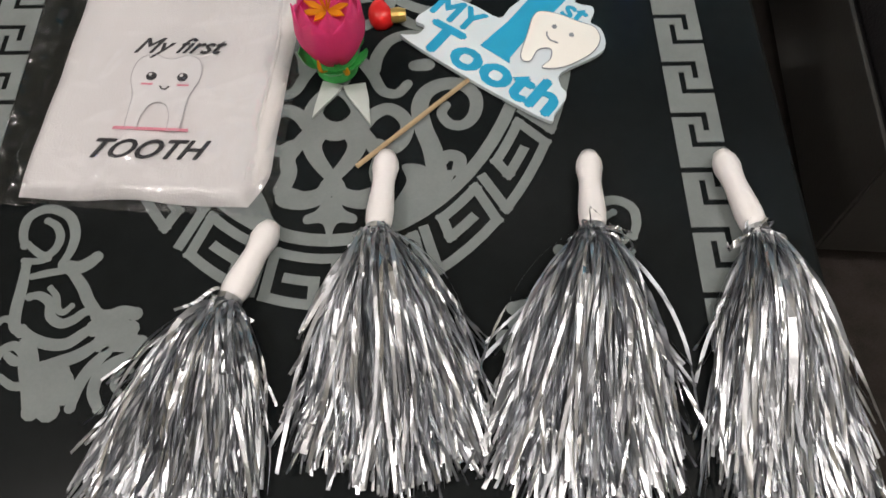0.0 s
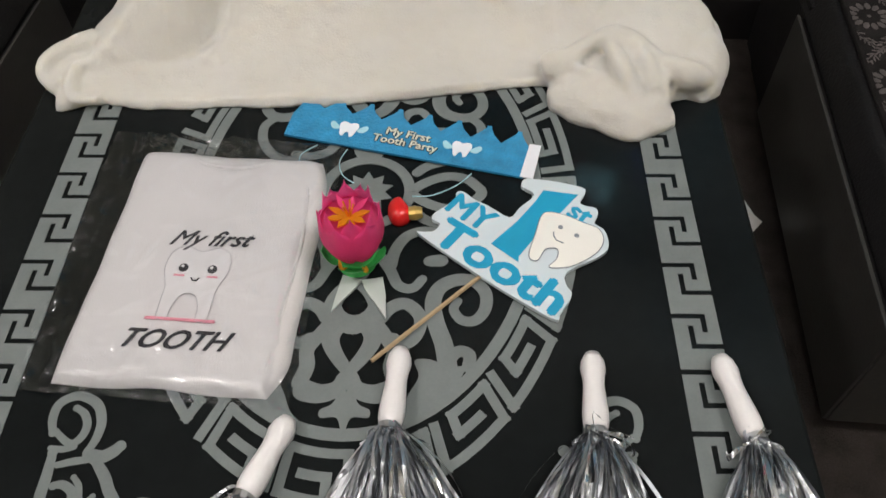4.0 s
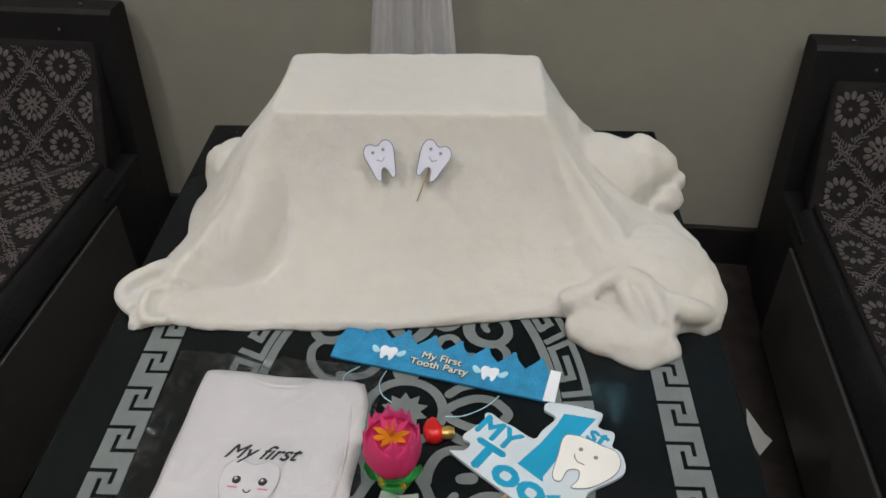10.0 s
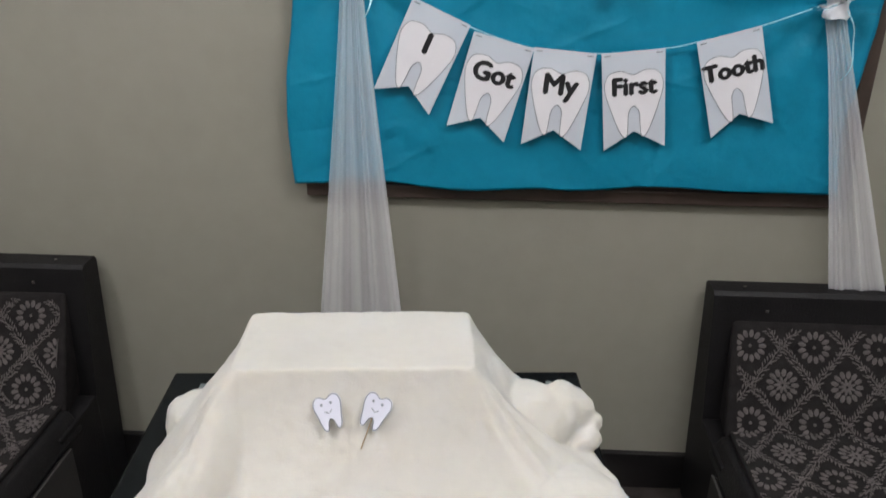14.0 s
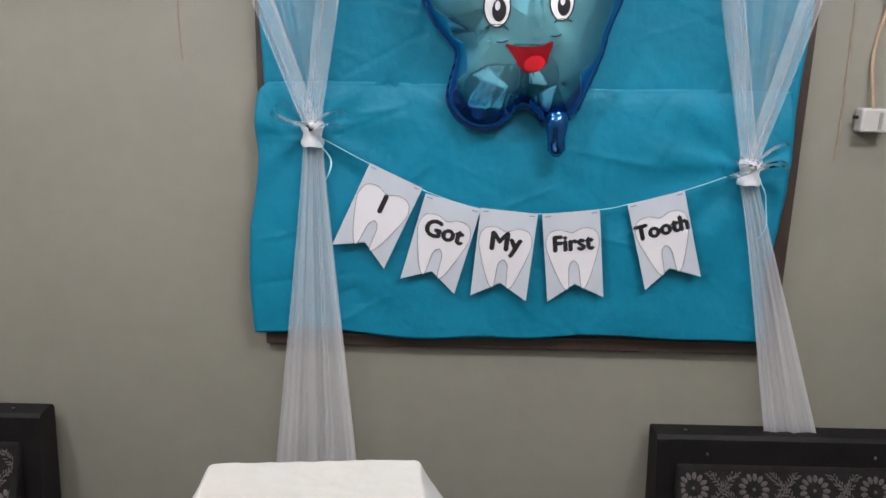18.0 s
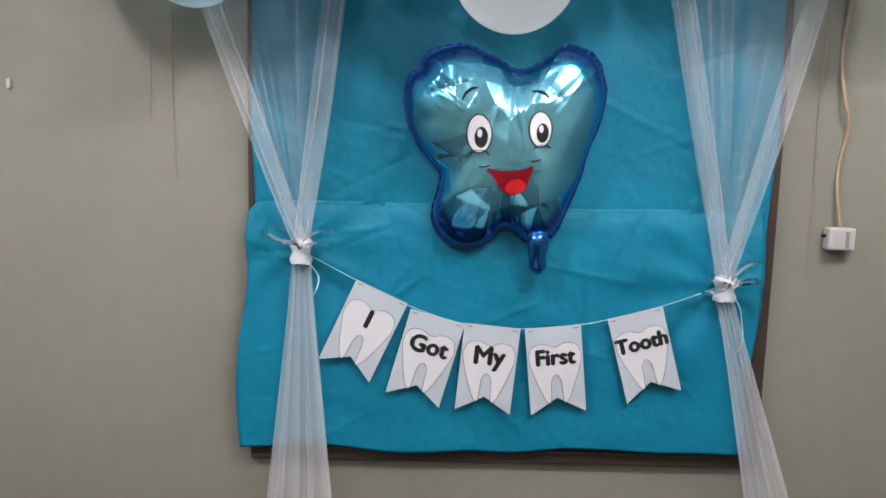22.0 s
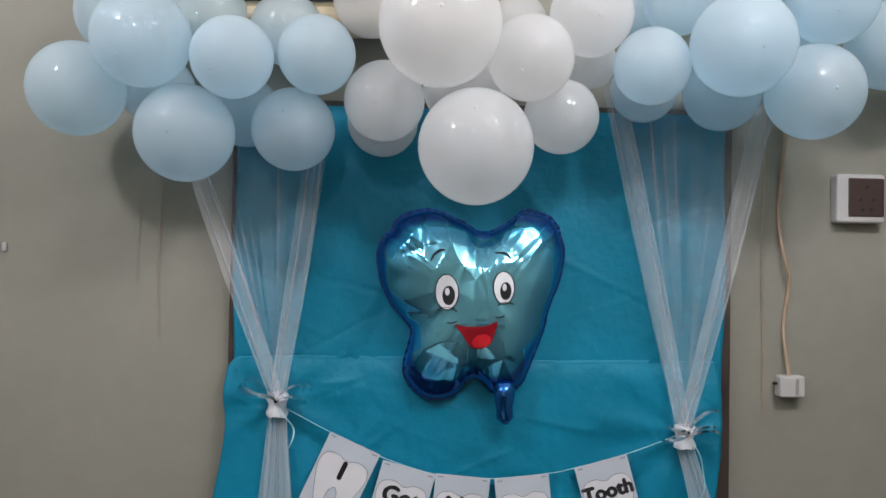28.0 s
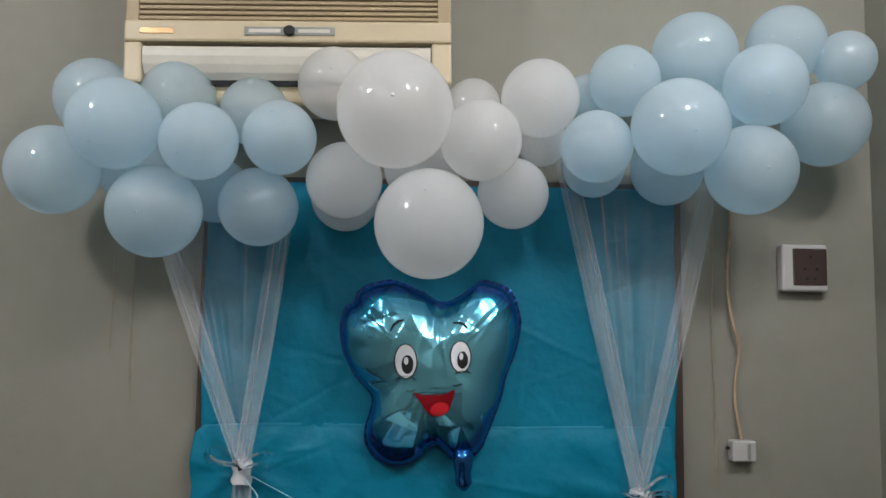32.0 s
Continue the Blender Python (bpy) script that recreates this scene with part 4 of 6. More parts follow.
def build_foil():
    t = thing("tooth_foil_balloon", "shiny blue tooth-shaped foil balloon with a smiling printed face", "balloon", (BX, BY, BZ))
    bm, n, rings = bmesh.new(), len(TOOTH), 80
    print_and_shade = []
    grids = []
    for side in (-1, 1):
        g = []
        for j in range(1, rings + 1):
            s = j / rings
            g.append([bm.verts.new((BX + p.x * s, BY + side * foil_height(i, s) * (1 if side < 0 else 0.25), BZ + p.y * s)) for i, p in enumerate(TOOTH)])
            # Darker to rim and top; low down, the floor's dark reflection is put in.
            print_and_shade += [min(1.0, s + 0.12 * max(0.0, min(1.0, (-p.y * s - 0.07) / 0.1)) + 0.1 * max(0.0, (p.y * s - 0.1) / 0.1)) for p in TOOTH]
        c = bm.verts.new((BX, BY + side * foil_height(0, 0.0) * (1 if side < 0 else 0.25), BZ))
        print_and_shade.append(0)
        for i in range(n):
            bm.faces.new((c, g[0][i], g[0][(i + 1) % n]))
            for j in range(rings - 1):
                bm.faces.new((g[j][i], g[j + 1][i], g[j + 1][(i + 1) % n], g[j][(i + 1) % n]))
    bmesh.ops.recalc_face_normals(bm, faces=bm.faces)
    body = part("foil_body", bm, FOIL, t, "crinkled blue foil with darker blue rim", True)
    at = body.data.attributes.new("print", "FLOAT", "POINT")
    at.data.foreach_set("value", print_and_shade)
    # flat seam round the edge
    bm = bmesh.new()
    ins = [bm.verts.new((BX + p.x * 0.985, BY, BZ + p.y * 0.985)) for p in TOOTH]
    out = [bm.verts.new((BX + p.x * (1.03 + 0.003 * math.sin(i * 0.9)), BY + 0.003 * math.sin(i * 2.3), BZ + p.y * (1.03 + 0.003 * math.sin(i * 0.9)))) for i, p in enumerate(TOOTH)]
    for i in range(n):
        bm.faces.new((ins[i], out[i], out[(i + 1) % n], ins[(i + 1) % n]))
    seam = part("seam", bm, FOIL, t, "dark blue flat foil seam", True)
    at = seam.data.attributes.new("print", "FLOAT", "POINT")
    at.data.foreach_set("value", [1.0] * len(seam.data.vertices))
    # filling neck
    bm = tube([(BX + 0.076, BY - 0.02, BZ - 0.185), (BX + 0.077, BY - 0.022, BZ - 0.213), (BX + 0.078, BY - 0.02, BZ - 0.24), (BX + 0.08, BY - 0.018, BZ - 0.262), (BX + 0.081, BY - 0.018, BZ - 0.277)], lambda s: (0.024 - 0.007 * s + 0.002 * math.sin(s * 9)) * (1 if s < 0.95 else 0.4), 14)
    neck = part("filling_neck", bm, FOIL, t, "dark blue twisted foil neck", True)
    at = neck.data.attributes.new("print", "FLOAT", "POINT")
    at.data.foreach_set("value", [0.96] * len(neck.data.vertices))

    # printed face, laid on the skin
    skin = BVHTree.FromPolygons([v.co[:] for v in body.data.vertices], [p.vertices[:] for p in body.data.polygons])

    def on_skin(x, z, lift):
        hit = skin.ray_cast(Vector((BX + x, -1, BZ + z)), Vector((0, 1, 0)))
        return Vector((BX + x, (hit[0].y if hit[0] else BY - 0.08) - lift, BZ + z))

    def decal(name, pts, lift, material, parent):
        bm = bmesh.new()
        c = Vector((sum(p[0] for p in pts) / len(pts), sum(p[1] for p in pts) / len(pts)))
        rows = [[bm.verts.new(on_skin(c.x + (p[0] - c.x) * s, c.y + (p[1] - c.y) * s, lift)) for p in pts] for s in (0.15, 0.4, 0.7, 1.0)]
        bm.faces.new(rows[0])
        for a, b in zip(rows, rows[1:]):
            for i in range(len(pts)):
                bm.faces.new((a[i], b[i], b[(i + 1) % len(pts)], a[(i + 1) % len(pts)]))
        return part(name, bm, material, parent, smooth=True)

    def oval(cx, cz, a, b, tilt=0.0, k=22):
        out = []
        for i in range(k):
            q = 2 * math.pi * i / k
            x, z = a * math.cos(q), b * math.sin(q)
            out.append((cx + x * math.cos(tilt) - z * math.sin(tilt), cz + x * math.sin(tilt) + z * math.cos(tilt)))
        return out

    for cx, cz, sc, px in ((-0.057, 0.016, 1.0, 0.004), (0.066, 0.0275, 0.92, 0.004)):
        eye = decal("eye", oval(cx, cz, 0.0265 * sc, 0.0395 * sc, 0.04), 0.0016, BLACK, t)
        decal("eye_white", oval(cx, cz, 0.0237 * sc, 0.037 * sc, 0.04), 0.0024, EYEW, eye)
        decal("iris", oval(cx + px, cz - 0.007, 0.0135 * sc, 0.021 * sc), 0.0032, BLACK, eye)
        decal("glint_print", oval(cx + px - 0.003, cz + 0.001, 0.005 * sc, 0.0085 * sc), 0.004, EYEW, eye)
        brow = [(-0.093, 0.083), (-0.086, 0.097), (-0.074, 0.106), (-0.062, 0.108)] if cx < 0 else [(0.047, 0.104), (0.066, 0.103), (0.074, 0.099), (0.081, 0.092)]
        part("eyebrow", tube([on_skin(p[0], p[1], 0.002) for p in brow], lambda s: 0.0028 * (0.4 + 0.6 * math.sin(math.pi * min(1, max(0, s)))) , 6), BLACK, t)
        cheek = [(-0.077, -0.023), (-0.064, -0.017), (-0.045, -0.017), (-0.034, -0.026)] if cx < 0 else [(0.053, -0.011), (0.066, -0.004), (0.078, -0.004), (0.088, -0.008)]
        part("cheek_line", tube([on_skin(a, b, 0.0015) for a, b in cheek], 0.0014, 6), BLACK, t)
    lips = [(-0.038, -0.053), (-0.019, -0.057), (0.004, -0.057), (0.031, -0.055), (0.053, -0.046), (0.048, -0.07), (0.042, -0.09), (0.026, -0.104), (0.006, -0.106), (-0.008, -0.096), (-0.022, -0.075)]
    mouth = decal("mouth", [tuple(p) for p in smooth_loop(lips, 4)], 0.0016, RED, t)
    decal("tongue", oval(0.02, -0.089, 0.021, 0.015, 0.3), 0.0026, TONGUE, mouth)
    for a, b in (((-0.055, -0.049), (-0.034, -0.046)), ((0.049, -0.036), (0.068, -0.032))):
        part("smile_crease", tube([on_skin(a[0], a[1], 0.001), on_skin((a[0] + b[0]) / 2, (a[1] + b[1]) / 2 - 0.003, 0.001), on_skin(b[0], b[1], 0.001)], 0.0014, 6), BLACK, t)
    return t


build_foil()

# ---- round balloons ----
def latex(name, colour):
    """A thin rubber skin: glossy outside, light passing through."""
    m = mat(name, colour, 0.6, vary=0.02, scale=6)
    nt = m.node_tree
    b, out = nt.nodes["Principled BSDF"], nt.nodes["Material Output"]
    b.inputs["Specular IOR Level"].default_value = 0.0
    b.inputs["Subsurface Weight"].default_value, b.inputs["Subsurface Scale"].default_value = 1.0, 0.12
    b.inputs["Subsurface Radius"].default_value = (1.0, 1.0, 1.0)
    b.inputs["Coat Weight"].default_value, b.inputs["Coat Roughness"].default_value = 1.0, 0.07
    b.inputs["Coat IOR"].default_value = 1.85
    tl, mx = nt.nodes.new("ShaderNodeBsdfTranslucent"), nt.nodes.new("ShaderNodeMixShader")
    tl.inputs["Color"].default_value = (*[min(0.985, c * 1.1) for c in colour], 1)
    mx.inputs[0].default_value = 0.55
    nt.links.new(b.outputs[0], mx.inputs[1])
    nt.links.new(tl.outputs[0], mx.inputs[2])
    see, through_mix = nt.nodes.new("ShaderNodeBsdfTransparent"), nt.nodes.new("ShaderNodeMixShader")
    see.inputs["Color"].default_value = (*[min(0.98, c * 1.08) for c in colour], 1)
    through_mix.inputs[0].default_value = 0.27
    nt.links.new(mx.outputs[0], through_mix.inputs[1])
    nt.links.new(see.outputs[0], through_mix.inputs[2])
    nt.links.new(through_mix.outputs[0], out.inputs["Surface"])
    return m


LATW = latex("white_latex", (0.965, 0.96, 0.955))
LATB = latex("pale_blue_latex", (0.73, 0.845, 0.95))

TIPW = mat("white_rubber_tip", (0.68, 0.67, 0.67), 0.5)
TIPB = mat("blue_rubber_tip", (0.42, 0.56, 0.66), 0.5)


def balloon_mesh(material):
    """A unit balloon: body round its own middle, knot below."""
    prof = []
    for i in range(25):
        a = -math.pi / 2 + math.pi * i / 24
        r, z = math.cos(a), math.sin(a)
        if z < 0:
            z *= 1 + 0.1 * (-z) ** 2
        prof.append((max(r, 0.012), z))
    ob = part("balloon", lathe(prof, 40), material, smooth=True)
    part("tip", lathe([(0.034, 0.996), (0.028, 1.006), (0.012, 1.014), (0.002, 1.013)], 10), TIPW if material is LATW else TIPB, ob, "denser darker rubber tip", True)
    part("knot", lathe([(0.02, -1.07), (0.05, -1.1), (0.035, -1.13), (0.075, -1.18), (0.06, -1.19)], 12), material, ob, smooth=True)
    return ob


def hang(base, x, y, z, r, seed, label, group):
    rnd = random.Random(seed)
    tilt = Matrix.Rotation(math.radians(95 + rnd.uniform(-35, 35)), 4, "X") @ Matrix.Rotation(rnd.uniform(0, 6.28), 4, "Z")
    turn = Matrix.Rotation(rnd.uniform(-0.7, 0.7), 4, "Y") @ tilt
    return tagged(copy_thing(base, Matrix.Translation((x, y, z)) @ turn @ Matrix.Diagonal((r * 0.985, r * 0.985, r, 1))), label, "balloon", group)


CLUSTERS = {
    "l": [(-0.684, -0.22, 1.918, 0.097), (-0.633, -0.14, 2.099, 0.092), (-0.529, -0.3, 2.003, 0.096), (-0.444, -0.14, 2.104, 0.09), (-0.349, -0.32, 1.965, 0.08), (-0.274, -0.14, 2.076, 0.08), (-0.192, -0.28, 1.986, 0.078), (-0.458, -0.24, 1.83, 0.1), (-0.247, -0.2, 1.849, 0.087), (-0.369, -0.1, 1.903, 0.078), (-0.558, -0.1, 1.945, 0.08)],
    "w": [(-0.093, -0.16, 2.141, 0.084), (0.051, -0.34, 2.034, 0.121), (0.225, -0.14, 2.103, 0.064), (0.368, -0.22, 2.101, 0.088), (0.231, -0.3, 1.985, 0.087), (-0.058, -0.24, 1.905, 0.083), (0.124, -0.32, 1.804, 0.114), (0.311, -0.2, 1.89, 0.08), (0.387, -0.12, 2.028, 0.06), (-0.066, -0.12, 1.886, 0.078), (0.11, -0.13, 1.96, 0.09)],
    "r": [(0.568, -0.18, 2.158, 0.082), (0.737, -0.16, 2.229, 0.1), (0.485, -0.26, 1.986, 0.079), (0.647, -0.32, 2.018, 0.103), (0.848, -0.28, 2.125, 0.09), (0.954, -0.16, 2.261, 0.091), (1.072, -0.2, 2.212, 0.068), (0.821, -0.26, 1.942, 0.099), (0.676, -0.14, 1.964, 0.085), (1.042, -0.16, 2.074, 0.098), (0.509, -0.12, 1.971, 0.074), (0.494, -0.1, 2.145, 0.05), (0.8, -0.12, 2.08, 0.09)],
}
for key, places in CLUSTERS.items():
    base = balloon_mesh(LATW if key == "w" else LATB)
    label = "glossy white round latex balloon in a cluster" if key == "w" else "glossy pale blue round latex balloon in a cluster"
    group = "white balloons" if key == "w" else "pale blue balloons"
    for i, (x, y, z, r) in enumerate(places):
        hang(base, x, y, z, r, 4 * i + len(key) * 7, label, group)
    for child in list(base.children):
        bpy.data.objects.remove(child)
    bpy.data.objects.remove(base)

# ---- air conditioner ----
CREAM = mat("aged_cream_plastic", (0.558, 0.465, 0.3069), 0.4, vary=0.05, scale=5)
CREAM2 = mat("aged_cream_flap", (0.6138, 0.5766, 0.4929), 0.4, vary=0.05, scale=5)
TAN = mat("tan_grille_plastic", (0.38, 0.29, 0.17), 0.5, vary=0.06, scale=8)
DARK = mat("dark_gap", (0.01, 0.01, 0.01), 0.8)
GREYP = mat("grey_plastic", (0.28, 0.28, 0.25), 0.4)
GOLD = mat("gold_badge", (0.55, 0.36, 0.18), 0.3, metal=0.8)
ac = thing("air_conditioner", "aged cream wall air conditioner with brown grille above the balloons", "air conditioner", (-0.19, -0.1, 2.14))
AX0, AX1 = -0.556, 0.172
part("body", box(AX0 + 0.012, AX1 - 0.012, -0.165, 0, 2.12, 2.52, 0.012), CREAM, ac)
part("front_rail", box(AX0, AX1, -0.2, -0.165, 2.222, 2.272, 0.006), CREAM, ac, "cream front rail")
for a, b in ((AX0, AX0 + 0.04), (AX1 - 0.045, AX1)):
    part("side_post", box(a, b, -0.198, -0.165, 2.13, 2.222, 0.006), CREAM, ac)
part("gap", box(AX0 + 0.04, AX1 - 0.045, -0.172, -0.165, 2.13, 2.222), DARK, ac)
bow = [(-0.195, 2.212), (-0.1985, 2.205), (-0.199, 2.19), (-0.195, 2.172), (-0.186, 2.155), (-0.172, 2.142), (-0.155, 2.133), (-0.155, 2.205), (-0.185, 2.21)]
bm = bmesh.new()
ends = [[bm.verts.new((x, y, z)) for y, z in bow] for x in (AX0 + 0.042, AX1 - 0.047)]
for i in range(len(bow)):
    bm.faces.new((ends[0][i], ends[0][(i + 1) % len(bow)], ends[1][(i + 1) % len(bow)], ends[1][i]))
bm.faces.new(ends[0][::-1])
bm.faces.new(ends[1])
bmesh.ops.recalc_face_normals(bm, faces=bm.faces)
part("air_flap", bm, CREAM2, ac, "greyish cream bowed louvre flap")
part("chin", box(AX0 + 0.03, AX1 - 0.03, -0.16, -0.02, 2.09, 2.13, 0.015, 3), CREAM, ac)
for a, b in ((AX0, AX0 + 0.03), (AX1 - 0.03, AX1)):
    part("grille_post", box(a, b, -0.19, -0.165, 2.272, 2.52, 0.003), TAN, ac)
for i in range(20):
    z = 2.276 + i * 0.0122
    part("grille_slat", box(AX0 + 0.03, AX1 - 0.03, -0.19, -0.17, z, z + 0.0085, 0.0015, 1), TAN, ac)
slot = part("control_slot", box(-0.29, -0.09, -0.2035, -0.2, 2.236, 2.256, 0.0016), GREYP, ac, "grey recessed control slot")
part("knob", lathe([(0.0125, 0), (0.0125, 0.004), (0.009, 0.006)], 20, Matrix.Translation((-0.19, -0.203, 2.246)) @ Matrix.Rotation(math.pi / 2, 4, "X")), SKIRT, slot)
part("slot_groove", box(-0.28, -0.21, -0.2042, -0.2035, 2.242, 2.25), CREAM2, slot)
part("slot_groove", box(-0.17, -0.1, -0.2042, -0.2035, 2.242, 2.25), CREAM2, slot)
part("badge", box(-0.52, -0.445, -0.202, -0.2, 2.239, 2.252, 0.001), GOLD, ac, "small worn gold name badge")

ac.matrix_world = ac.matrix_world @ Matrix.Rotation(math.radians(-1.1), 4, "Y")

# ---- wall socket, hanging plug and wall marks ----
SOCKW = mat("white_socket_plastic", (0.522, 0.504, 0.4905), 0.35, vary=0.03, scale=20)
SOCKB = mat("brown_socket_plastic", (0.055, 0.035, 0.03), 0.3, vary=0.1, scale=20)
sock = thing("wall_socket", "white square wall socket with a brown centre", "socket", (1.05, 0, 1.748))
part("surround", box(0.992, 1.106, -0.034, 0, 1.691, 1.806, 0.007, 3), SOCKW, sock)
face = part("socket_plate", box(1.018, 1.102, -0.038, -0.03, 1.706, 1.796, 0.003), SOCKB, sock, "brown socket plate")
for a, b in ((1.06, 1.775), (1.045, 1.745), (1.075, 1.745), (1.05, 1.722), (1.07, 1.722)):
    part("pin_hole", lathe([(0.004, 0), (0.004, 0.001)], 10, Matrix.Translation((a, -0.038, b)) @ Matrix.Rotation(math.pi / 2, 4, "X")), BLACK, face)
CABLE = mat("yellowed_cable", (0.42, 0.30, 0.20), 0.5, vary=0.15, scale=30)
plug = thing("hanging_cable", "yellowed cable hanging on the wall with a white switch", "cable", (0.885, -0.02, 1.31))
part("cable", tube([(p.x, -0.012 - 0.01 * math.sin(i * 0.3), p.y) for i, p in enumerate(smooth_line([(0.874, 2.02), (0.872, 1.86), (0.867, 1.72), (0.872, 1.615), (0.89, 1.54), (0.879, 1.43), (0.887, 1.325)], 8))], 0.0042, 8), CABLE, plug, smooth=True)
part("switch_body", box(0.859, 0.918, -0.036, -0.004, 1.283, 1.333, 0.005, 3), SOCKW, plug, "white inline switch")
part("rocker", box(0.895, 0.903, -0.038, -0.036, 1.29, 1.326, 0.001), GREYP, plug)
part("pin", tube([(0.858, -0.02, 1.314), (0.849, -0.02, 1.314)], 0.0035, 8), SKIRT, plug)
# thin strip on the wall that stands in for the cable's cast shadow
part("cable_shadow", tube([(p.x, -0.004, p.y) for p in smooth_line([(0.83, 2.0), (0.832, 1.8), (0.826, 1.6), (0.83, 1.42), (0.832, 1.22)], 6)], 0.0012, 5), CABLE, plug)
hook = part("wall_hook", box(-0.932, -0.922, -0.008, 0, 1.588, 1.608, 0.002), SOCKW)
tagged(hook, "small white plastic hook stuck on the wall", "hook")
wire = part("wall_thread", tube([(p.x, -0.003, p.y) for p in smooth_line([(-0.575, 1.75), (-0.577, 1.55), (-0.572, 1.4)], 6)], 0.0009, 5), CABLE)
tagged(wire, "thin beige thread hanging down the wall", "thread")
wire = part("wall_thread", tube([(p.x, -0.003, p.y) for p in smooth_line([(-0.625, 1.75), (-0.624, 1.62), (-0.627, 1.52)], 6)], 0.0007, 5), CABLE)
tagged(wire, "thin beige thread hanging down the wall", "thread")

# ---- armchairs ----
WEAVE = mat("charcoal_brocade", (0.015, 0.013, 0.013), 0.9, vary=0.35, scale=40, bump=0.4, bump_scale=500)
FLOWER = mat("taupe_woven_flowers", (0.095, 0.083, 0.079), 0.85, vary=0.25, scale=60, bump=0.4, bump_scale=400)
WEAVE.node_tree.nodes["Principled BSDF"].inputs["Specular IOR Level"].default_value = 0.15
CHROME = mat("chrome_stud", (0.8, 0.8, 0.8), 0.12, metal=1.0)


def brocade(origin, across, along, w, h, bm, seed):
    """Woven rosettes in staggered rows with leaf sprays between, on the plane origin + a * across + b * along."""
    up = across.cross(along).normalized()
    if up.z < 0 and up.y > 0:
        up = -up
    rnd = random.Random(seed)

    def blob(a, b, ra, rb, q, lift):
        vs = []
        for k in range(7):
            t = 2 * math.pi * k / 7
            x, y = ra * math.cos(t), rb * math.sin(t)
            aa, bb = a + x * math.cos(q) - y * math.sin(q), b + x * math.sin(q) + y * math.cos(q)
            vs.append(bm.verts.new(origin + across * min(max(aa, 0.002), w - 0.002) + along * min(max(bb, 0.002), h - 0.002) + up * lift))
        c = bm.verts.new(origin + across * min(max(a, 0.003), w - 0.003) + along * min(max(b, 0.003), h - 0.003) + up * (lift + 0.0012))
        for k in range(7):
            bm.faces.new((vs[k], vs[(k + 1) % 7], c))

    step, row = 0.136, 0.082
    for i in range(-1, int(w / step) + 2):
        for j in range(-1, int(h / row) + 2):
            a, b = 0.03 + (i + 0.5 * (j % 2)) * step, 0.04 + j * row
            if -0.02 < a < w + 0.02 and -0.02 < b < h + 0.02:
                for k in range(13):
                    q = 2 * math.pi * k / 13
                    blob(a + 0.0265 * math.cos(q), b + 0.0265 * math.sin(q), 0.009, 0.0054, q, 0.0011)
                if j % 2 == 0:
                    blob(a, b, 0.0038, 0.0038, 0, 0.0012)
                else:
                    for k in range(9):
                        q = 2 * math.pi * (k + 0.5) / 9
                        blob(a + 0.0105 * math.cos(q), b + 0.0105 * math.sin(q), 0.0085, 0.0032, q, 0.0012)
            # a lattice of leaf sprays round each flower
            for s in (-1, 1):
                for k in range(13):
                    u = (k + 0.5) / 13
                    aa, bb = a + s * step * 0.5 * (1 - u), b + row * u
                    if 0 < aa < w and 0 < bb < h:
                        for side in (-1, 0, 1):
                            blob(aa + side * 0.0078, bb + rnd.uniform(-0.004, 0.004), 0.0058, 0.0017, s * -0.9 + side * 0.7 + rnd.uniform(-0.4, 0.4), 0.001)


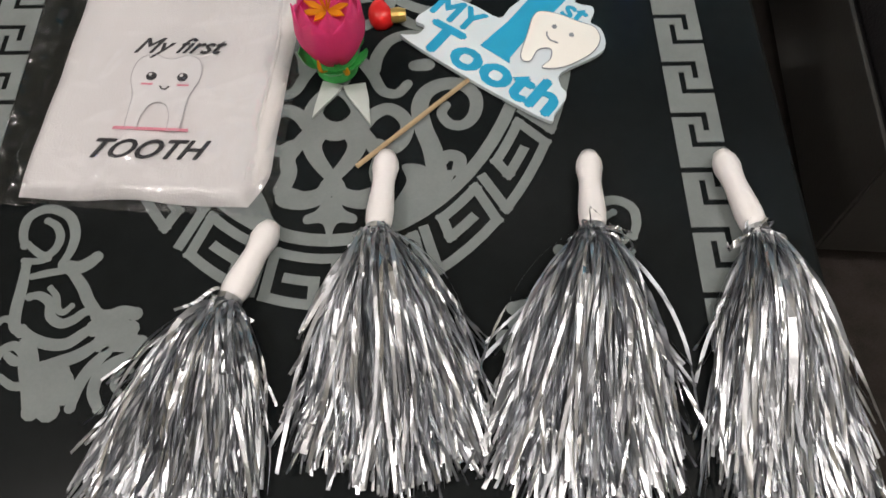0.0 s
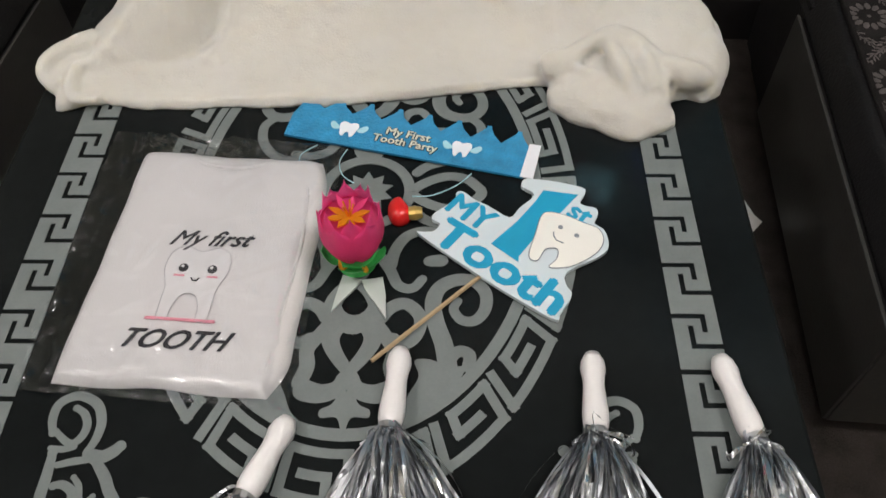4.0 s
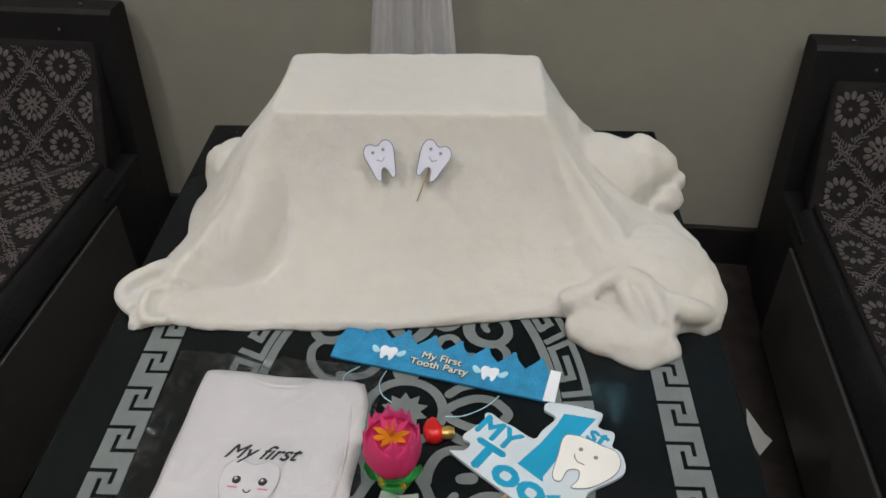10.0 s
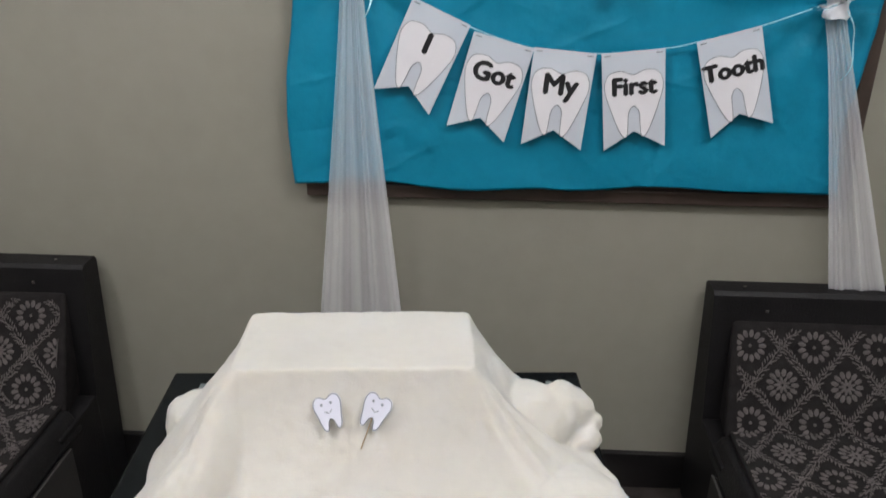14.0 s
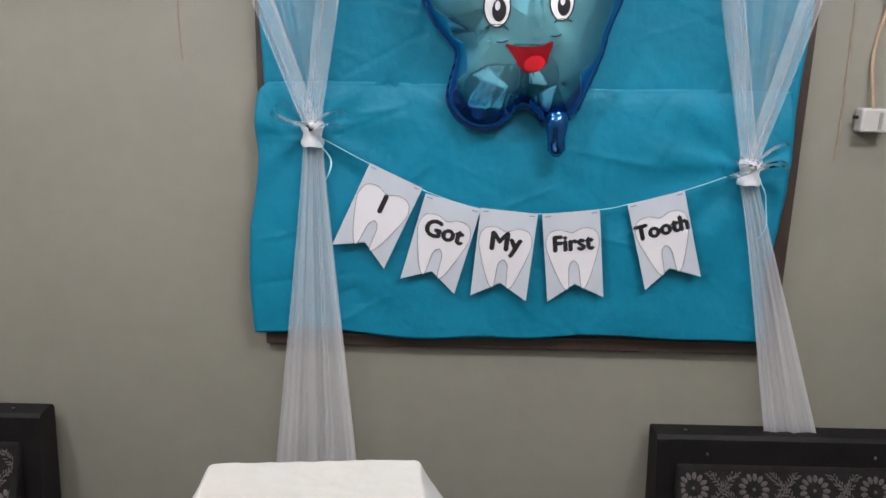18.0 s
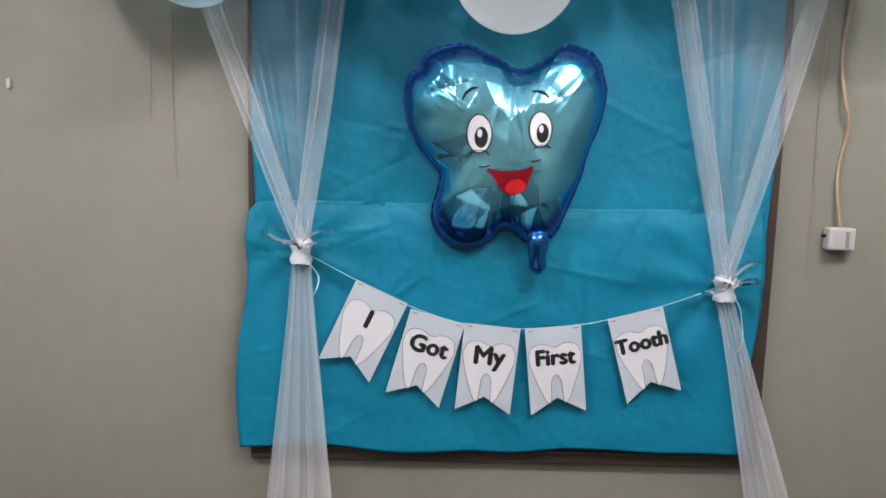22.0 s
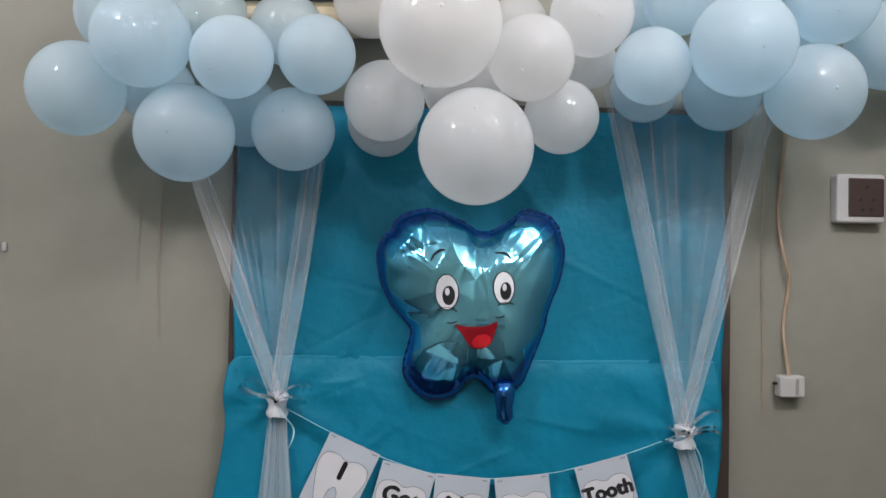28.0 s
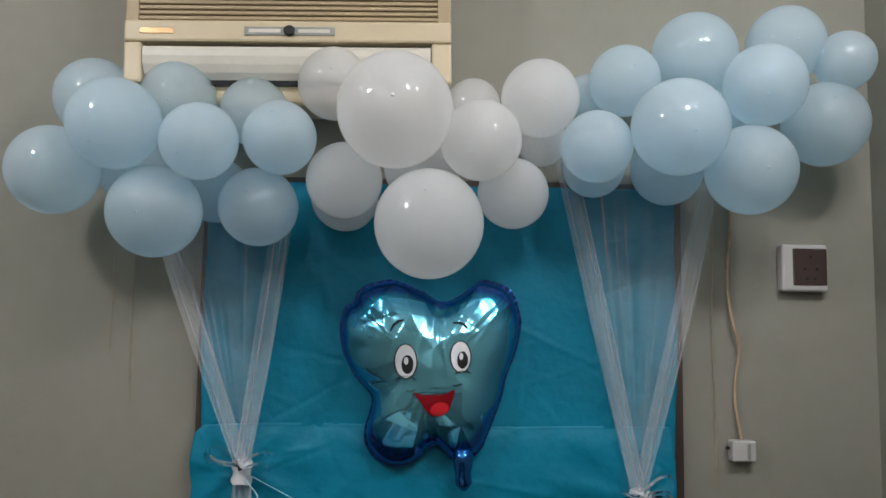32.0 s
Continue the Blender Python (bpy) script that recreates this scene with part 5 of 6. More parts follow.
def build_chair(x0, high, label):
    """A low armless chair against the wall, with the height of its back."""
    x1 = x0 + 0.63
    t = thing("armchair", label, "chair", ((x0 + x1) / 2, -0.45, 0), "armchairs beside the table")
    prof = [(-0.025, 0.0), (-0.025, high - 0.01), (-0.035, high), (-0.085, high), (-0.093, high - 0.008), (-0.128, 0.22), (-0.128, 0.0)]
    bm = bmesh.new()
    n = len(prof)
    lo, hi = [bm.verts.new((x0 + 0.029 - 0.018 * z / high, y, z)) for y, z in prof], [bm.verts.new((x1 - 0.029 + 0.018 * z / high, y, z)) for y, z in prof]
    for i in range(n):
        bm.faces.new((lo[i], lo[(i + 1) % n], hi[(i + 1) % n], hi[i]))
    bm.faces.new(lo[::-1])
    bm.faces.new(hi)
    bmesh.ops.recalc_face_normals(bm, faces=bm.faces)
    part("back_frame", bm, LEATHER, t, "black leatherette back frame")
    # back cushion, sloping out towards the seat
    b0, b1 = x0 + 0.058, x1 - 0.058
    up = high - 0.066
    cush = [(-0.085, up + 0.004), (-0.104, up), (-0.22, 0.33), (-0.235, 0.30), (-0.115, 0.30)]
    bm = bmesh.new()
    lo, hi = [bm.verts.new((b0 - (0.018 if y < -0.13 else 0), y, z)) for y, z in cush], [bm.verts.new((b1 + (0.018 if y < -0.13 else 0), y, z)) for y, z in cush]
    for i in range(5):
        bm.faces.new((lo[i], lo[(i + 1) % 5], hi[(i + 1) % 5], hi[i]))
    bm.faces.new(lo[::-1])
    bm.faces.new(hi)
    bmesh.ops.recalc_face_normals(bm, faces=bm.faces)
    bmesh.ops.bevel(bm, geom=list(bm.edges), offset=0.008, segments=2, profile=0.5, affect="EDGES")
    back = part("back_cushion", bm, WEAVE, t, "charcoal brocade back cushion", True)
    o = Vector((b0 + 0.004, -0.1085, up - 0.008))
    al = Vector((0, -0.22 + 0.104, 0.33 - up))
    bm = bmesh.new()
    brocade(o + Vector((0, -0.0012, 0.0007)), Vector((1, 0, 0)), al.normalized(), b1 - b0 - 0.008, al.length, bm, 3)
    bmesh.ops.recalc_face_normals(bm, faces=bm.faces)
    part("woven_pattern", bm, FLOWER, back, "pale taupe woven flowers")["kind"] = "stuff"
    part("plinth", box(x0 + 0.015, x1 - 0.015, -0.3, -0.128, 0.02, 0.3, 0.004), LEATHER, t)
    # seat box with grey side panels
    part("seat_box", box(x0 + 0.006, x1 - 0.006, -0.95, -0.292, 0.03, 0.27, 0.004), LEATHER, t)
    for a, b in ((x0, x0 + 0.006), (x1 - 0.006, x1)):
        part("side_panel", box(a, b, -0.955, -0.29, 0.04, 0.274, 0.0015), PANEL, t, "dark grey glossy side panel")
    part("front_panel", box(x0 + 0.006, x1 - 0.006, -0.957, -0.95, 0.04, 0.274, 0.0015), PANEL, t)
    # seat cushion: leather border rising to a brocade top
    bm = bmesh.new()
    lo = [bm.verts.new(v) for v in ((x0 + 0.006, -0.95, 0.272), (x1 - 0.006, -0.95, 0.272), (x1 - 0.006, -0.215, 0.272), (x0 + 0.006, -0.215, 0.272))]
    hi = [bm.verts.new(v) for v in ((x0 + 0.035, -0.92, 0.332), (x1 - 0.035, -0.92, 0.332), (x1 - 0.035, -0.215, 0.322), (x0 + 0.035, -0.215, 0.322))]
    for i in range(4):
        bm.faces.new((lo[i], lo[(i + 1) % 4], hi[(i + 1) % 4], hi[i]))
    bm.faces.new(hi)
    bm.faces.new(lo[::-1])
    bmesh.ops.bevel(bm, geom=list(bm.edges), offset=0.01, segments=3, profile=0.5, affect="EDGES")
    seat = part("seat_cushion", bm, LEATHER, t, "black padded seat border", True)
    cov = part("seat_cover", box(x0 + 0.047, x1 - 0.047, -0.91, -0.22, 0.322, 0.336, 0.006), WEAVE, seat, "charcoal brocade seat cover")
    bm = bmesh.new()
    brocade(Vector((x0 + 0.05, -0.905, 0.336)), Vector((1, 0, 0)), Vector((0, 1, 0)), 0.53, 0.68, bm, 9)
    bmesh.ops.recalc_face_normals(bm, faces=bm.faces)
    part("woven_pattern", bm, FLOWER, seat, "pale taupe woven flowers")["kind"] = "stuff"
    for s in (0, 1):
        for a, y, z in ((0.079, -0.072, high + 0.004), (0.126, -0.097, high - 0.04)):
            x = x0 + a if s == 0 else x1 - a
            part("stud", box(x - 0.0035, x + 0.0035, y - 0.004, y, z - 0.004, z + 0.004, 0.0012), CHROME, t, "small shiny metal stud")
    return t


build_chair(0.468, 0.602, "low black leatherette chair with charcoal floral brocade cushions")
build_chair(-1.53, 0.617, "low black leatherette chair with charcoal floral brocade cushions")
PAPER = mat("white_paper", (0.7, 0.68, 0.66), 0.7, vary=0.04, scale=30)
scrap = part("paper_scrap", plate([(0.405, -0.48), (0.395, -0.55), (0.41, -0.592), (0.44, -0.555), (0.428, -0.54)], 0.002, Matrix.Translation((0.012, 0.01, 0.001))), PAPER)
tagged(scrap, "torn scrap of white paper lying on the dark floor", "paper")

# ---- folded baby shirt in a clear bag ----
COTTON = mat("white_shirt_cotton", (0.6072, 0.5934, 0.5888), 0.9, vary=0.03, scale=10, bump=0.2, bump_scale=500, sheen=0.2)
INK = mat("black_shirt_print", (0.02, 0.02, 0.025), 0.8)
PINK = mat("pink_print", (0.62, 0.22, 0.28), 0.8)
PALE = mat("pale_white_print", (0.6026, 0.5934, 0.5934), 0.85)
FAINT = mat("faint_grey_line", (0.36, 0.35, 0.37), 0.8)
SX0, SX1, SY0, SY1 = -0.408, -0.222, -1.232, -0.966
shirt = thing("folded_baby_shirt", "folded white printed baby shirt in a clear plastic bag", "shirt", (-0.312, -1.1, TAB))


SHIRT_FOLDS = crease_set(9, -0.405, -0.22, -1.225, -0.97, 5, 0.02, 0.06, 0.0011, 0.006) + [
    (-0.232, -1.02, 0.5, -0.87, 0.035, -0.0022, 0.005), (-0.238, -1.0, 0.75, -0.66, 0.03, 0.002, 0.005), (-0.226, -1.09, 0.2, -0.98, 0.04, -0.002, 0.005), (-0.392, -1.1, 0.1, 1, 0.06, 0.0015, 0.006)]


def soft_slab(x0, x1, y0, y1, h, z0, seed, neck=0.0):
    """A folded cloth pad: flat top, rounded uneven sides, a shallow neck hollow at the far end."""
    def f(u, v):
        a, b = 2 * u - 1, 2 * v - 1
        e = min(1.0, (1 - abs(a)) * 9) * min(1.0, (1 - abs(b)) * 11)
        wob = 0.0035 * noise.noise(Vector((u * 3, v * 4, seed)))
        z = h * math.sqrt(max(0.0, 1 - (1 - e) ** 2)) + 0.0018 * noise.noise(Vector((u * 6, v * 8, seed + 2))) * e
        if neck:
            r = math.hypot((u - 0.5) / 0.2, (v - 1.0) / 0.1)
            z -= neck * max(0.0, 1 - r) * e
            z += 0.0022 * math.exp(-((r - 1.12) / 0.13) ** 2) * e
        z += crease_at(x0 + (x1 - x0) * u, y0 + (y1 - y0) * v, SHIRT_FOLDS) * e
        # the sleeve side bellies out between rounded corners
        belly = 0.0125 * math.sin(math.pi / 2 * min(1.0, min(v, 1 - v) * 7)) * u**3
        return Vector((x0 + (x1 - x0) * u + belly + wob * (abs(a) ** 6) * (1 if a > 0 else -1), y0 + (y1 - y0) * v + wob * abs(b) ** 6, z0 + max(z, 0)))
    bm = sheet_of(46, 60, f)
    return bm


bm = soft_slab(SX0, SX1, SY0, SY1, 0.010, TAB + 0.001, 4.0, 0.006)
garment = part("garment", bm, COTTON, shirt, "folded white cotton", True)
SZ = TAB + 0.0122
flat = Matrix.Translation
part("collar", tube(smooth_line([(-0.356, -0.971, SZ - 0.004), (-0.343, -0.982, SZ - 0.0012), (-0.314, -0.988, SZ - 0.0008), (-0.285, -0.983, SZ - 0.0012), (-0.272, -0.972, SZ - 0.004)], 6), 0.0022, 8), COTTON, garment, "ribbed white collar", True)
part("hem_fold", tube(smooth_line([(-0.232, -0.985, SZ - 0.0035), (-0.222, -1.06, SZ - 0.0026), (-0.223, -1.14, SZ - 0.0026), (-0.226, -1.212, SZ - 0.0035)], 6), 0.002, 8), COTTON, garment, "folded sleeve edge", True)
lettering("words_print", "My first", 0.0245, flat((-0.309, -1.079, SZ)) @ Matrix.Rotation(math.radians(2), 4, "Z"), INK, garment, bold=0.0003, shear=0.6, thick=0.0002)
lettering("words_print", "TOOTH", 0.0265, flat((-0.3135, -1.189, SZ)) @ Matrix.Rotation(math.radians(1), 4, "Z"), INK, garment, bold=0.0006, shear=0.5, thick=0.0002)
half = [(0.25, 0.46), (0.45, 0.38), (0.5, 0.16), (0.4, -0.08), (0.39, -0.3), (0.37, -0.49), (0.22, -0.49), (0.2, -0.34), (0.12, -0.2)]
tooth = [(p[0] * 0.06, p[1] * 0.083) for p in smooth_loop([(0, 0.4)] + half + [(0, -0.16)] + [(-x, y) for x, y in half[::-1]], 4)]
tm = flat((-0.311, -1.127, SZ - 0.0002))
body = part("tooth_print", plate(tooth, 0.0003, tm), PALE, garment, "printed white tooth with a face")
part("tooth_outline", tube([tm @ Vector((a, b, 0.0004)) for a, b in tooth], 0.0003, 5, True), FAINT, body)
part("gum_line", box(-0.343, -0.28, -1.1695, -1.1665, SZ, SZ + 0.0004), PINK, garment, "pink printed line")
for x in (-0.3235, -0.2965):
    part("eye_print", lathe([(0.0046, 0), (0.0044, 0.0004)], 14, flat((x, -1.113, SZ + 0.0002))), INK, body)
    part("eye_glint", lathe([(0.0016, 0), (0.0014, 0.0003)], 10, flat((x - 0.001, -1.1115, SZ + 0.0006))), PALE, body)
    part("cheek_print", box(x - 0.005 - 0.002 * (1 if x < -0.31 else -1), x + 0.005 - 0.002 * (1 if x < -0.31 else -1), -1.1225, -1.1205, SZ + 0.0001, SZ + 0.0004), PINK, body)
part("mouth_print", tube([(-0.3135, -1.1235, SZ + 0.0004), (-0.3115, -1.1265, SZ + 0.0004), (-0.308, -1.1265, SZ + 0.0004), (-0.306, -1.1235, SZ + 0.0004)], 0.0007, 5), INK, body)


BAG_FOLDS = crease_set(190, -0.449, -0.212, -1.242, -0.94, 21, 0.012, 0.06, 0.0062, 0.0027)


def bag_skin(u, v):
    x, y = -0.449 + 0.248 * u + 0.012 * (1 - v) * (1 - u), -1.242 + 0.302 * v
    ins = min((x - SX0) / 0.012, (SX1 - x) / 0.006, (y - SY0) / 0.006, (SY1 - y) / 0.012)
    h = 0.0135 * max(0.0, min(1.0, 0.5 + ins * 0.5)) + 0.002
    loose = 1 - max(0.0, min(1.0, ins))
    w = noise.noise(Vector((x * 60, y * 60, 1))) + 0.6 * noise.noise(Vector((x * 150, y * 150, 5)))
    ridge = max(0.0, 0.35 - abs(noise.noise(Vector((x * 42 + y * 20, y * 38, 9)))))
    return Vector((x, y, TAB + h + loose * (0.0016 * abs(w) + 0.012 * ridge) + 0.0002 * w + max(0.0, crease_at(x, y, BAG_FOLDS)) * (0.4 + 0.6 * loose)))


bag = part("plastic_bag", sheet_of(110, 130, bag_skin), CLEAR, shirt, "clear crinkled plastic bag", True)
bag.visible_shadow = False

# ---- paper crown band ----
CROWN = mat("blue_glitter_paper", (0.018, 0.24, 0.46), 0.5, vary=0.25, scale=60, bump=0.5, bump_scale=350)
crown = thing("party_crown", "folded blue paper crown with tooth prints and lettering", "crown", (-0.14, -0.93, TAB))
cm = flat((-0.269, -0.931, TAB + 0.003)) @ Matrix.Rotation(math.radians(-9.5), 4, "Z")
edge = [(0.0, 0.0), (-0.002, 0.031)]
n_pts = 7
for k in range(n_pts + 1):
    cx = 0.012 + k * 0.0328
    top = 0.0665 - 0.0006 * k
    if k:
        edge.append((cx - 0.0164, 0.048 - 0.001 * k))
    edge += [(cx - 0.0075, top - 0.010), (cx - 0.003, top - 0.004), (cx - 0.0022, top), (cx + 0.0022, top), (cx + 0.003, top - 0.004), (cx + 0.0068, top - 0.012)]
edge += [(0.254, 0.043), (0.256, 0.0)]
part("band", plate(edge[::-1], 0.003, cm), CROWN, crown, "blue textured paper band")
part("glue_tab", plate([(0.253, -0.001), (0.2545, 0.0455), (0.2665, 0.0455), (0.2665, -0.001)][::-1], 0.0012, cm @ flat((0, 0, 0.0034))), WHITE, crown, "white paper tab")
CREAMP = mat("cream_print", (0.72, 0.68, 0.56), 0.6)
wm = cm @ flat((0.128, 0.023, 0.0034)) @ Matrix.Rotation(math.radians(-1.5), 4, "Z")
for text, y, s in (("My First", 0.006, 0.0148), ("Tooth Party", -0.0065, 0.0142)):
    lettering("words_print", text, s, wm @ flat((0, y, 0.0)), BLACK, crown, bold=0.0013, thick=0.0002)
    lettering("words_print", text, s, wm @ flat((0, y, 0.0004)), CREAMP, crown, bold=0.0003, thick=0.0002)
for x in (0.064, 0.187):
    m = cm @ flat((x, 0.0225, 0.0034))
    tp = part("tooth_print", plate(tooth_outline(0.021, 0.022), 0.0005, m), WHITE, crown, "small printed white tooth")
    for s in (-1, 1):
        wing = smooth_loop([(s * 0.009, 0.0), (s * 0.018, 0.008), (s * 0.021, 0.004), (s * 0.016, -0.003)], 4)
        part("wing_print", plate([tuple(p) for p in (wing if s > 0 else wing[::-1])], 0.0004, m), RIBBON, crown)
for pts in ([(-0.232, -0.94), (-0.247, -0.956), (-0.243, -0.978), (-0.24, -0.985)], [(-0.2, -0.944), (-0.205, -0.962), (-0.199, -0.98), (-0.186, -0.99)], [(-0.068, -0.968), (-0.082, -0.985), (-0.105, -1.0), (-0.125, -1.003)]):
    part("elastic", tube([(p.x, p.y, TAB + 0.0015) for p in smooth_line(pts, 6)], 0.0006, 5), RIBBON, crown, "thin elastic thread")

# ---- cake topper sign ----
CYAN = mat("cyan_print", (0.004, 0.30, 0.50), 0.5, vary=0.05, scale=30)
SKYW = mat("pale_sky_card", (0.5828, 0.658, 0.6956), 0.5, vary=0.03, scale=30)
TOOTHW = mat("ivory_print", (0.80, 0.79, 0.74), 0.5, vary=0.03, scale=30)
sign = thing("topper_sign", "white and cyan first tooth topper sign on a wooden stick", "sign", (-0.04, -1.05, TAB))
sm = flat((-0.111, -1.056, TAB + 0.003)) @ Matrix.Rotation(math.radians(-33.2), 4, "Z")
outline = [(-0.0005, 0.0008), (-0.001, 0.0055), (0.0062, 0.0124), (0.0052, 0.023), (-0.004, 0.0225), (-0.007, 0.029), (-0.0041, 0.0427), (-0.002, 0.056), (-0.0061, 0.0641), (-0.0008, 0.0688), (0.0133, 0.0673), (0.0289, 0.0691), (0.0536, 0.0697), (0.0545, 0.0847), (0.0564, 0.108),
           (0.0409, 0.1092), (0.0371, 0.1187), (0.0449, 0.125), (0.0652, 0.1359), (0.0894, 0.1446), (0.0949, 0.1398), (0.097, 0.127), (0.1043, 0.1265), (0.1132, 0.1302), (0.1187, 0.1255), (0.1224, 0.1134), (0.1333, 0.1123), (0.1443, 0.1028), (0.1486, 0.0925), (0.1449, 0.0781), (0.1324, 0.0496),
           (0.1393, 0.0374), (0.1478, 0.0334), (0.1511, 0.0248), (0.1521, 0.0087), (0.1545, 0.0031), (0.1517, 0.0001), (0.1326, -0.0017), (0.0746, -0.0026)]
part("card", plate([tuple(p) for p in smooth_loop(outline, 3)][::-1], 0.004, sm), SKYW, sign, "pale blue-white cut-out card")
one = [(0.0605, 0.118), (0.0907, 0.1335), (0.0895, 0.105), (0.087, 0.06), (0.0875, 0.037), (0.091, 0.0315), (0.0585, 0.0333), (0.0625, 0.07), (0.0624, 0.1018)]
part("numeral_one", plate(one[::-1], 0.0006, sm @ flat((0, 0, 0.004))), CYAN, sign, "large cyan numeral one")
lettering("words_print", "MY", 0.036, sm @ flat((0.0215, 0.0525, 0.0042)), CYAN, sign, bold=0.0012, thick=0.0003, fill=(0.046, 0.025))
lettering("words_print", "Tooth", 0.052, sm @ flat((0.0785, 0.0185, 0.0042)), CYAN, sign, bold=0.0021, thick=0.0003, fill=(0.138, 0.032))
lettering("words_print", "st", 0.025, sm @ flat((0.106, 0.1135, 0.0042)), CYAN, sign, bold=0.0009, thick=0.0003, fill=(0.021, 0.017))
tm = sm @ flat((0, 0, 0.0048))
grin = [tuple(p) for p in smooth_loop([(0.0802, 0.0967), (0.0781, 0.087), (0.0846, 0.0697), (0.0925, 0.047), (0.0985, 0.04), (0.1045, 0.0435), (0.103, 0.058), (0.1118, 0.0648), (0.1175, 0.055), (0.117, 0.043), (0.1322, 0.0555), (0.1427, 0.0814), (0.1406, 0.0992), (0.1296, 0.1087), (0.1146, 0.1061), (0.096, 0.1035)], 4)]
tp = part("tooth_print", plate(grin, 0.0012, tm), TOOTHW, sign, "printed smiling ivory tooth")
part("tooth_outline", tube([tm @ Vector((a, b, 0.0008)) for a, b in grin], 0.0006, 5, True), GREYLINE, tp)
for x, y in ((0.1, 0.0882), (0.1175, 0.0889)):
    part("eye_print", lathe([(0.0024, 0), (0.0022, 0.0005)], 10, tm @ flat((x, y, 0.0012))), GREYLINE, tp)
part("mouth_print", tube([tm @ Vector((a, b, 0.0014)) for a, b in ((0.0982, 0.079), (0.1005, 0.0755), (0.1055, 0.0726), (0.113, 0.0739))], 0.0007, 5), GREYLINE, tp)
WOOD = mat("pale_bamboo", (0.42, 0.30, 0.17), 0.6, vary=0.2, scale=60)
part("stick", tube([(-0.04, -1.083, TAB + 0.004), (-0.139, -1.191, TAB + 0.0045)], 0.0021, 6), WOOD, sign, "pale wooden stick")

# ---- tooth picks on the covered box ----
LILAC = mat("pale_lilac_card", (0.66, 0.67, 0.76), 0.6, vary=0.03, scale=30)
skin = BVHTree.FromPolygons([v.co[:] for v in cloth.data.vertices], [p.vertices[:] for p in cloth.data.polygons])
for x, q in ((-0.24, 20), (-0.174, -22)):
    pick = thing("tooth_pick_topper", "small white tooth cut-out pick stuck on the draped cloth", "topper", (x, -0.69, 0.67), "tooth picks on the cloth")
    low, high = [skin.ray_cast(Vector((x, -1.2, z)), Vector((0, 1, 0)))[0] for z in (0.65, 0.722)]
    lean = math.degrees(math.atan2(high.z - low.z, high.y - low.y))
    m = flat((x, (low.y + high.y) / 2 - 0.011, 0.695)) @ Matrix.Rotation(math.radians(lean), 4, "X") @ Matrix.Rotation(math.radians(q), 4, "Z")
    part("card", plate(tooth_outline(0.042, 0.054), 0.0016, m), LILAC, pick, "white tooth-shaped card")
    part("outline", tube([m @ Vector((a, b, 0.002)) for a, b in tooth_outline(0.04, 0.052)], 0.0007, 5, True), GREYLINE, pick)
    for e in (-0.008, 0.006):
        part("eye_print", lathe([(0.0022, 0), (0.002, 0.0005)], 8, m @ flat((e, 0.012, 0.0018))), GREYLINE, pick)
    part("mouth_print", tube([m @ Vector((a, b, 0.0022)) for a, b in ((-0.006, 0.002), (0, -0.002), (0.005, 0.002))], 0.0007, 5), GREYLINE, pick)
    part("stick", tube([m @ Vector((0.0, -0.01, -0.0012)), m @ Vector((0.003, -0.058 if q < 0 else -0.014, -0.008))], 0.0009, 6), WOOD, pick, "thin wooden stick")

# ---- lotus candle ----
MAGENTA = mat("magenta_petal", (0.86, 0.085, 0.30), 0.4, vary=0.2, scale=30)
YELLOW = mat("yellow_petal", (0.82, 0.40, 0.02), 0.4, vary=0.15, scale=40)
for _m, _c in ((MAGENTA, (1.0, 0.2, 0.5, 1)), (YELLOW, (0.95, 0.55, 0.05, 1))):
    _nt = _m.node_tree
    _t, _x = _nt.nodes.new("ShaderNodeBsdfTranslucent"), _nt.nodes.new("ShaderNodeMixShader")
    _t.inputs[0].default_value, _x.inputs[0].default_value = _c, 0.55
    _nt.links.new(_nt.nodes["Principled BSDF"].outputs[0], _x.inputs[1])
    _nt.links.new(_t.outputs[0], _x.inputs[2])
    _nt.links.new(_x.outputs[0], _nt.nodes["Material Output"].inputs["Surface"])
GREEN = mat("green_plastic_leaf", (0.05, 0.45, 0.10), 0.4, vary=0.1, scale=30)
FIN = mat("milky_plastic", (0.44, 0.48, 0.46), 0.3, vary=0.05, scale=30)
LX, LY = -0.167, -1.0885
lotus = thing("lotus_candle", "pink lotus bud candle with yellow centre and green leaves", "candle", (LX, LY, TAB))


def petal(q, r0, rm, rt, z0, z1, width, tip, point=0.3):
    """A cupped petal round the candle's axis: narrow foot, full middle, a pointed tip."""
    def f(u, v):
        s, e = v, abs(2 * u - 1)
        r = r0 + (rm - r0) * math.sin(min(1.0, s * 1.5) * math.pi / 2) + (rt - rm) * max(0.0, s - 0.5) / 0.5
        wd = width * min(1.0, 0.4 + 1.3 * s)
        if s > 1 - point:
            wd *= max(0.03, math.sqrt(max(0.0, 1 - ((s - 1 + point) / point) ** 1.6)))
        a = q + (u - 0.5) * wd
        z = z0 + (z1 - z0) * s + tip * max(0.0, s - 0.8) * 5 * (1 - e)
        rr = r - 0.0012 * e**2 + 0.0007 * math.exp(-(e / 0.12) ** 2) * s
        return Vector((LX + rr * math.cos(a), LY + rr * math.sin(a), z))
    return sheet_of(10, 16, f)


